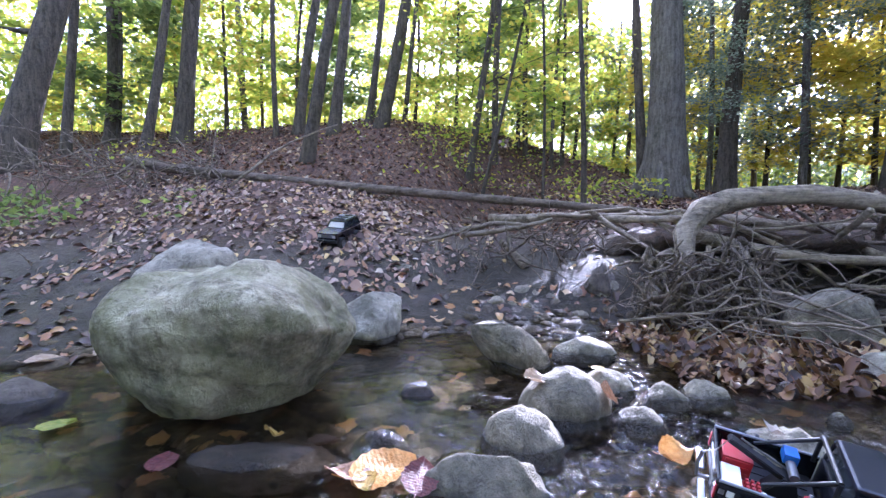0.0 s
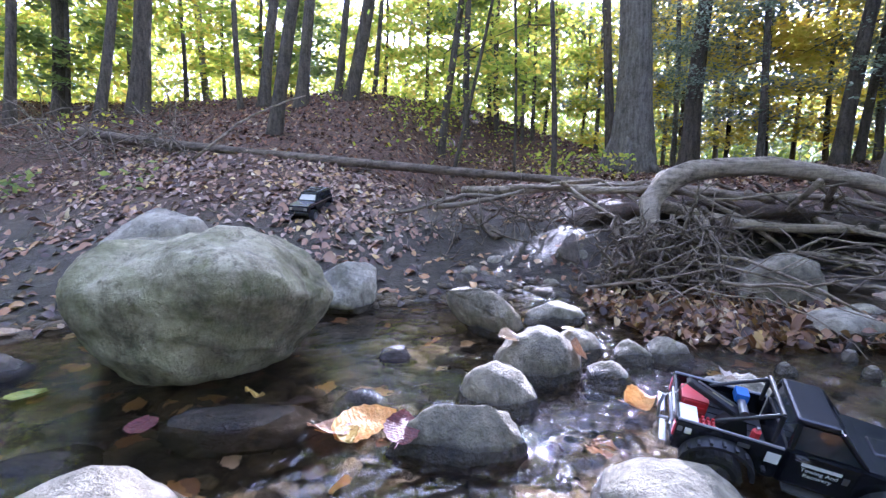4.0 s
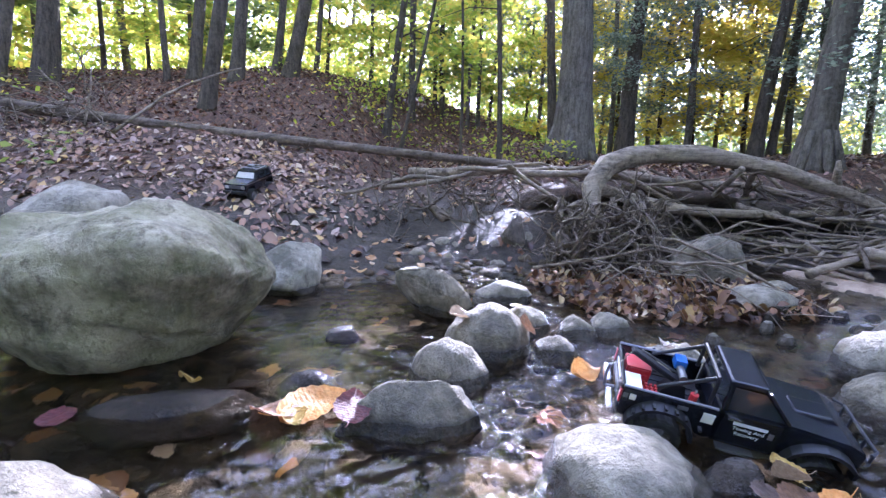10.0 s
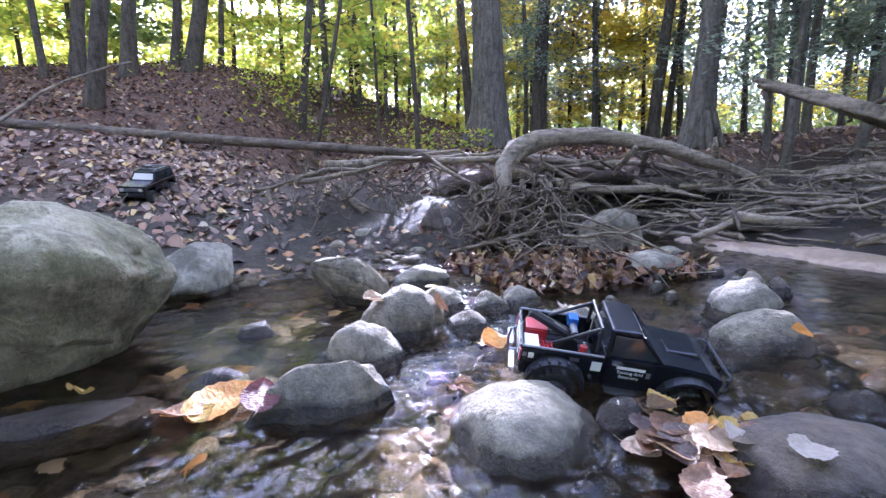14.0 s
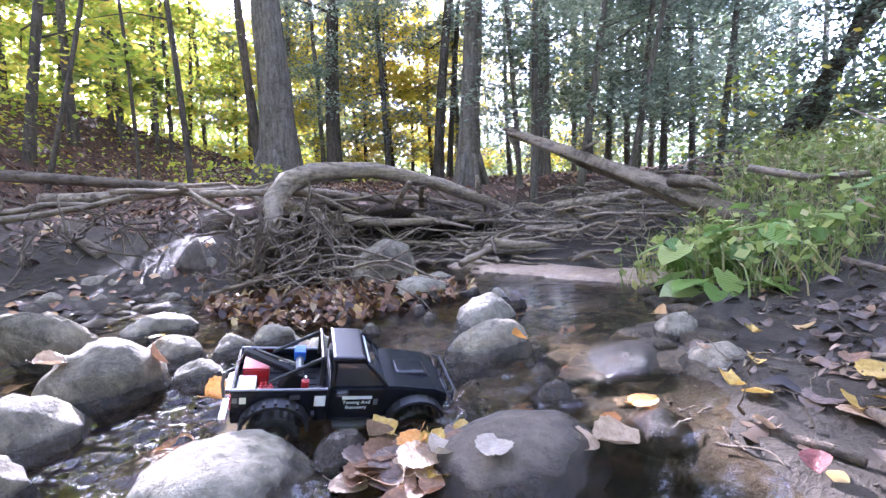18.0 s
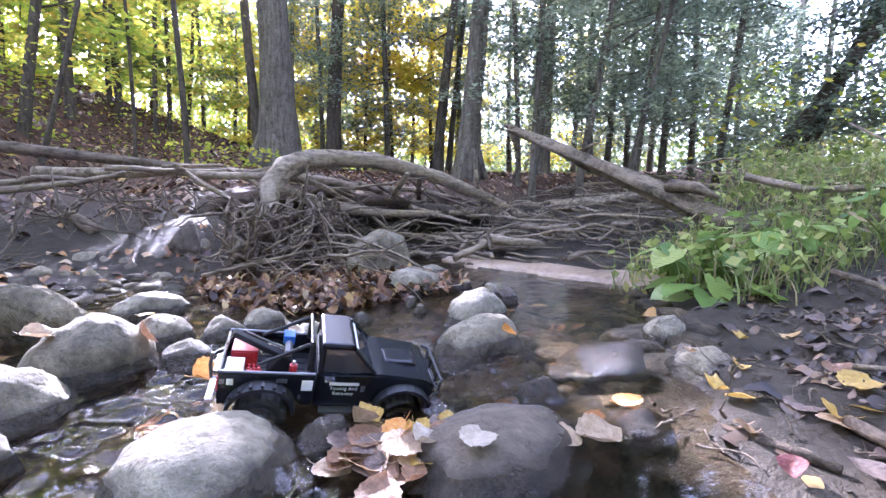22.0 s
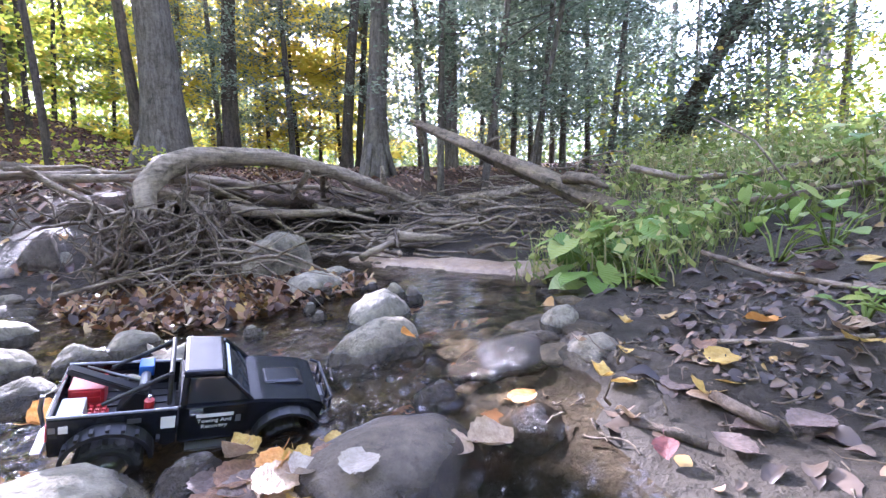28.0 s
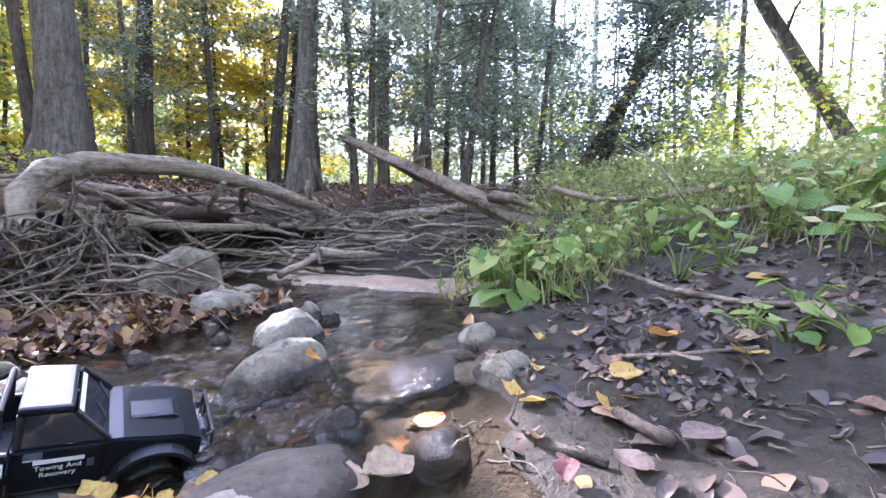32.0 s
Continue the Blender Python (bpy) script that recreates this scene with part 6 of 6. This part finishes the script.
    for y in (-0.066, -0.03, 0.03, 0.066):
        part("bull_bar_upright", rod([(0.263, y, 0.09), (0.263, y, 0.148)], 0.0032), MAT_BLACK_PLASTIC, t)
    part("front_winch", rod([(0.254, -0.02, 0.106), (0.254, 0.02, 0.106)], 0.01, 12), MAT_GUNMETAL, t)
    # long bed, roomy cab, short nose
    was, now = [-0.3, -0.238, -0.102, -0.078, 0.05, 0.242, 0.3], [-0.3, -0.238, -0.102, -0.045, 0.088, 0.238, 0.296]
    for ob in t.children_recursive:
        if ob.type == "EMPTY":
            ob.location.x += 0.008 if ob.location.x > 0 else 0
        elif ob.name.startswith("lettering"):
            ob.location.x += 0.035
        elif ob.parent.type != "EMPTY" or ob.parent == t:
            x = np.array([v.co.x for v in ob.data.vertices])
            if x.max() - x.min() < 0.03:
                x = x + np.interp(x.mean(), was, now) - x.mean()
            elif ob.name.startswith("fender_flare"):
                x = x + (0.008 if x.mean() > 0 else 0)
            else:
                x = np.interp(x, was, now)
            for v, k in zip(ob.data.vertices, x):
                v.co.x = k
    return t


tow_truck().matrix_world = pose(0.63, 0.625, -0.035, 15, 9, -25) @ Matrix.Diagonal((0.8, 0.8, 0.8, 1))


def jeep():
    t = new("toy_station_wagon")
    tagged(t, "black boxy model off-roader parked on the leafy bank", "toy truck")
    for x in (-0.115, 0.12):
        for s in (-1, 1):
            wheel(t, x, s * 0.08, 0.046, 0.046, 0.038, MAT_GUNMETAL)
        part("axle", rod([(x, -0.07, 0.046), (x, 0.07, 0.046)], 0.01), MAT_GUNMETAL, t)
    part("chassis", box(-0.16, 0.17, -0.035, 0.035, 0.055, 0.075), MAT_BLACK_PLASTIC, t)
    part("body", profile_prism([(-0.19, 0.075), (-0.165, 0.075), (-0.15, 0.108), (-0.085, 0.108), (-0.065, 0.075), (0.07, 0.075), (0.085, 0.108), (0.155, 0.108), (0.17, 0.08), (0.195, 0.08), (0.195, 0.132), (0.06, 0.145), (-0.19, 0.145)], -0.082, 0.082), MAT_BLACK_PAINT, t)
    part("cabin", box(-0.185, 0.06, -0.078, 0.078, 0.144, 0.188, 0.003, (0.008, -0.034, 0.01)), MAT_TINT, t, "dark glazed cabin")
    part("roof", box(-0.18, 0.03, -0.07, 0.07, 0.186, 0.196, 0.004), MAT_BLACK_PAINT, t)
    for s in (-1, 1):
        part("roof_rail", rod([(-0.16, s * 0.055, 0.203), (0.01, s * 0.055, 0.203)], 0.003), MAT_GUNMETAL, t)
        part("trim_strip", box(-0.185, 0.18, s * 0.0825, s * 0.0838, 0.128, 0.133, 0), MAT_CHROME, t, "bright side trim")
        part("headlight", box(0.1945, 0.199, s * 0.06 - 0.013, s * 0.06 + 0.013, 0.1, 0.122, 0.002), MAT_LENS_AND_SHEEN, t, "pale headlight")
        for x in (-0.1, 0.0):
            part("window_post", rod([(x, s * 0.0785, 0.146), (x, s * 0.069, 0.187)], 0.004), MAT_BLACK_PAINT, t)
        part("windscreen_post", rod([(0.058, s * 0.076, 0.146), (0.025, s * 0.067, 0.187)], 0.004), MAT_BLACK_PAINT, t)
    # Reflected sky is put into this pane's pale colour.
    part("windscreen", box(0.055, 0.0625, -0.066, 0.066, 0.149, 0.184, 0.001, (-0.031, -0.031, 0.007)), MAT_LENS_AND_SHEEN, t, "windscreen coloured pale for reflected sky")
    part("grille", box(0.1945, 0.198, -0.045, 0.045, 0.1, 0.124, 0.001), MAT_GUNMETAL, t)
    part("bumper", box(0.196, 0.212, -0.082, 0.082, 0.07, 0.088, 0.003), MAT_BLACK_PLASTIC, t)
    part("rear_bumper", box(-0.205, -0.19, -0.08, 0.08, 0.072, 0.088, 0.003), MAT_BLACK_PLASTIC, t)
    for k in range(3):
        part("rack_slat", box(-0.15 + 0.06 * k, -0.14 + 0.06 * k, -0.055, 0.055, 0.203, 0.207, 0), MAT_GUNMETAL, t)
    part("roof_load", box(-0.09, -0.05, -0.04, 0.0, 0.207, 0.22, 0.003), MAT_GUNMETAL, t)
    return t


jeep().matrix_world = pose(-0.7, 2.93, 0.335, -4, 12, -108) @ Matrix.Diagonal((0.84, 0.84, 0.84, 1))


# ---------------------------------------------------------------- single leaves that stand out
def single_leaf_material(name, a, b):
    n = Nodes(name)
    col = n.ramp(n.noise(7, 5, 0.6), [(0.35, a), (0.65, b)])
    w = n.add("TexWave", Scale=4.5, Distortion=2.0)
    n.put(w, "Vector", n.add("TexCoord").outputs["Object"])
    col = n.mix(n.math("MULTIPLY", n.ramp(w.outputs["Fac"], [(0.8, (0, 0, 0)), (0.98, (1, 1, 1))]), 0.05), col, n.mix(1.0, col, (0.5, 0.42, 0.36), "MULTIPLY"))
    col = n.mix(n.math("MULTIPLY", n.ramp(n.noise(16, 6, 0.75), [(0.5, (0, 0, 0)), (0.7, (1, 1, 1))]), 0.5), col, n.mix(1.0, col, (0.4, 0.33, 0.28), "MULTIPLY"))
    body = n.add("BsdfPrincipled", Roughness=0.42)
    n.put(body, "Base Color", col)
    n.put(body, "Normal", n.bump(n.math("ADD", n.math("MULTIPLY", w.outputs["Fac"], 0.06), n.noise(9, 5, 0.6)), 0.35, 0.04))
    glow = n.add("BsdfTranslucent")
    n.put(glow, "Color", col)
    m = n.add("MixShader", Fac=0.25)
    n.tree.links.new(body.outputs[0], m.inputs[1])
    n.tree.links.new(glow.outputs[0], m.inputs[2])
    return n.finish(m.outputs[0])


LEAF_TONES = {"orange": single_leaf_material("orange_leaf", (0.62, 0.26, 0.05), (0.75, 0.4, 0.12)), "yellow": single_leaf_material("yellow_leaf", (0.42, 0.26, 0.05), (0.62, 0.43, 0.12)),
              "red": single_leaf_material("red_leaf", (0.09, 0.022, 0.025), (0.2, 0.055, 0.045)), "tan": single_leaf_material("tan_leaf", (0.3, 0.2, 0.12), (0.5, 0.37, 0.24)),
              "mauve": single_leaf_material("mauve_brown_leaf", (0.11, 0.078, 0.062), (0.22, 0.16, 0.132)), "brown": single_leaf_material("brown_leaf", (0.16, 0.085, 0.05), (0.32, 0.18, 0.1)),
              "white": single_leaf_material("pale_leaf", (0.4, 0.33, 0.26), (0.56, 0.48, 0.39)), "green": single_leaf_material("yellowing_green_leaf", (0.22, 0.3, 0.04), (0.5, 0.45, 0.08))}


def single_leaf_mesh(seed, curl):
    """An ovate, toothed, curled leaf of unit length with a midrib fold and a stalk."""
    rs = np.random.RandomState(seed)
    bm = bmesh.new()
    rows, bend = [], rs.uniform(-0.5, 0.5) * curl
    for i in range(13):
        u = i / 12
        w = 0.42 * math.sin(math.pi * (0.04 + 0.95 * u) ** 0.8) ** 0.8 * (1 + (0.07 if i % 2 else -0.04)) + 0.004
        row = []
        for j in range(-3, 4):
            s = j / 3
            z = curl * (0.5 * (s * w) ** 2 * (1.5 + u) + 0.12 * math.sin(5 * u + 2 * s + seed)) + bend * (u - 0.5) ** 2 - 0.03 * (1 - abs(s)) + rs.normal(0, 0.006)
            row.append(bm.verts.new((u - 0.5, s * w, z)))
        rows.append(row)
    for a, b in zip(rows, rows[1:]):
        for k in range(6):
            bm.faces.new((a[k], b[k], b[k + 1], a[k + 1]))
    tube(bm, [(-0.49, 0, 0), (-0.62, 0.02, 0.03), (-0.74, 0.05, 0.1)], [0.012, 0.01, 0.008], 5)
    return bm


LEAF_MESHES = {}


def single_leaf(label, x, y, z, size, tone, turn, tip=(0, 0), shape=0):
    key = (tone, shape % 4)
    if key not in LEAF_MESHES:
        ob = mesh_object("fallen_leaf", single_leaf_mesh(shape % 4 + 1, 0.22 + 0.2 * (shape % 4)), LEAF_TONES[tone])
        LEAF_MESHES[key] = ob.data
    else:
        ob = new("fallen_leaf", LEAF_MESHES[key])
    ob.matrix_world = pose(x, y, max(z, 0.004), tip[0], tip[1], turn) @ Matrix.Diagonal((size * (0.8 if x > 0.9 else 0.68 if x > 0.58 and y < 0.5 else 0.92),) * 3 + (1,))
    return tagged(ob, label, "leaf", "single fallen leaves")


for spec in [
    ("big orange leaf floating at a stone's edge", -0.125, 0.8, 0.012, 0.15, "orange", 20, (8, -6), 0), ("brown-orange curled leaf on the water", -0.2, 0.79, 0.01, 0.11, "brown", 160, (15, 0), 1),
    ("small yellow leaf on the water", -0.155, 0.755, 0.012, 0.06, "yellow", 290, (0, 10), 2), ("dark red leaf draped on a jagged stone", -0.045, 0.7, 0.055, 0.085, "red", 80, (12, -20), 0),
    ("red leaf just under the water", -0.6, 0.84, -0.004, 0.08, "red", 100, (0, 0), 0), ("small yellow curled leaf on a dark slab", -0.39, 0.9, 0.035, 0.06, "yellow", 130, (30, 10), 3),
    ("pale shrivelled leaf in the riffle", 0.64, 0.78, 0.1, 0.05, "white", 50, (20, 10), 3), ("curled orange-brown leaf in the riffle", 0.49, 0.85, 0.015, 0.08, "orange", 10, (25, 0), 3),
    ("green and yellow leaf on dark water", -0.96, 1.0, 0.008, 0.1, "green", 80, (0, 10), 0), ("tan leaf on wet mud", -1.42, 1.47, 0.02, 0.11, "tan", 60, (5, 5), 1), ("pale tan leaf near the boulder", -1.3, 1.52, 0.02, 0.07, "tan", 200, (5, 5), 2),
    ("brown leaf stuck on a round stone", 0.405, 1.02, 0.08, 0.08, "brown", 100, (70, 0), 1), ("small yellow leaf on a stone", 0.44, 1.2, 0.08, 0.04, "yellow", 0, (0, 0), 0), ("tan leaf on the round stone", 0.23, 1.04, 0.11, 0.07, "tan", 30, (15, 10), 2),
    ("orange-brown leaf standing on a dark stone", 1.085, 0.52, 0.06, 0.06, "orange", 80, (55, 0), 1),
    ("brown leaf in the drifted heap", 0.64, 0.44, 0.045, 0.1, "brown", 30, (12, 6), 1), ("orange leaf in the drifted heap", 0.67, 0.41, 0.05, 0.09, "orange", 200, (10, 16), 2), ("tan leaf in the drifted heap", 0.66, 0.37, 0.055, 0.11, "tan", 330, (8, 8), 0),
    ("pale leaf in the drifted heap", 0.69, 0.355, 0.06, 0.08, "white", 10, (6, 12), 3), ("pale shining leaf on the brown stone", 0.655, 0.235, 0.058, 0.09, "white", 40, (6, 4), 1), ("tan leaf at the heap's edge", 0.6, 0.4, 0.04, 0.09, "tan", 120, (8, 4), 2),
    ("mauve leaf in the drifted heap", 0.615, 0.46, 0.04, 0.08, "mauve", 60, (15, 5), 0), ("yellow leaf in the drifted heap", 0.7, 0.39, 0.05, 0.07, "yellow", 250, (10, 10), 3), ("brown upright leaf in the heap", 0.655, 0.475, 0.06, 0.08, "tan", 100, (50, 30), 1),
    ("dark brown leaf in the heap", 0.72, 0.36, 0.06, 0.09, "brown", 150, (10, 5), 0),
    ("big tan leaf lying on the water", 0.83, 0.235, 0.015, 0.11, "tan", 300, (5, 3), 1), ("big pale brown leaf lying on the water", 0.885, 0.19, 0.018, 0.12, "tan", 340, (5, 6), 2), ("orange leaf under fast water", 1.04, 0.19, 0.0, 0.08, "orange", 340, (0, 0), 0),
    ("curled yellow leaf on mud", 1.18, 0.085, 0.03, 0.075, "yellow", 20, (18, 0), 3), ("small yellow leaf on mud", 1.15, 0.035, 0.03, 0.06, "yellow", 120, (20, 0), 1), ("yellow-brown leaf on mud", 1.19, -0.1, 0.035, 0.085, "yellow", 15, (14, 8), 2),
    ("orange-yellow leaf on mud", 1.23, -0.13, 0.04, 0.07, "yellow", 100, (10, 8), 1), ("flat mauve leaf on mud", 1.2, -0.055, 0.03, 0.09, "mauve", 330, (3, 0), 0), ("wide mauve-brown leaf on mud", 1.29, -0.165, 0.045, 0.11, "mauve", 350, (3, 3), 0),
    ("tan curled leaf on mud", 1.03, 0.0, 0.025, 0.055, "tan", 60, (25, 10), 3), ("rusty red leaf on mud", 0.95, -0.075, 0.03, 0.052, "red", 200, (15, 15), 1), ("pale leaf at the stone's edge", 1.26, 0.16, 0.06, 0.05, "tan", 20, (10, 10), 3),
    ("yellow leaf near the flat stone", 1.3, 0.07, 0.04, 0.05, "yellow", 40, (10, 0), 2), ("pale tan leaf on mud", 1.28, -0.09, 0.05, 0.07, "tan", 330, (10, 10), 1), ("orange leaf on the slope", 1.53, -0.17, 0.09, 0.09, "orange", 70, (15, 10), 2),
    ("bright yellow leaf on the slope", 1.43, -0.33, 0.1, 0.1, "yellow", 30, (15, 10), 1), ("tan leaf on the slope", 1.4, -0.22, 0.08, 0.09, "tan", 10, (10, 10), 0), ("yellow leaf by the water weeds", 1.5, 0.12, 0.05, 0.06, "yellow", 20, (10, 0), 3),
    ("dark brown leaf in mud", 1.02, -0.15, 0.03, 0.08, "mauve", 60, (5, 0), 0), ("grey-mauve leaf in mud", 1.12, -0.24, 0.045, 0.09, "mauve", 140, (5, 5), 0), ("brown leaf in mud", 1.36, -0.08, 0.06, 0.07, "brown", 210, (10, 5), 2),
    ("pale leaf under the weeds", 1.85, -0.25, 0.2, 0.08, "white", 10, (20, 10), 1), ("tan leaf among sprigs", 1.6, -0.48, 0.16, 0.09, "tan", 300, (20, 0), 2),
]:
    spec = list(spec)
    if "heap" in spec[0]:
        spec[1:4] = spec[1] - 0.06, spec[2] - 0.045, max(0.012, spec[3] - 0.025)
    elif "lying on the water" in spec[0]:
        spec[1:3] = spec[1] - 0.025, spec[2] - 0.035
    single_leaf(*spec)
rs = np.random.RandomState(91)
for k in range(26):  # the heap caught between the brown stone and the speckled one
    tone = ("brown", "tan", "orange", "brown", "mauve", "tan", "brown", "yellow")[k % 8]
    single_leaf("crumpled brown leaf caught in the drifted heap", 0.585 + rs.normal(0, 0.06), 0.345 + rs.normal(0, 0.05), rs.uniform(0.006, 0.022), rs.uniform(0.045, 0.085), tone, rs.uniform(0, 360), (rs.normal(0, 9), rs.normal(0, 9)), k)
for k in range(14):  # trodden leaves along the mud edge
    tone = ("brown", "mauve", "tan", "mauve", "yellow")[k % 5]
    x, y = rs.uniform(1.1, 2.0), rs.uniform(-0.55, 0.2)
    single_leaf("flat brown leaf lying on wet mud", x, y, max(0.0, float(ground(x, y))) + 0.012, rs.uniform(0.06, 0.11), tone, rs.uniform(0, 360), (rs.normal(0, 7), rs.normal(0, 7)), k)
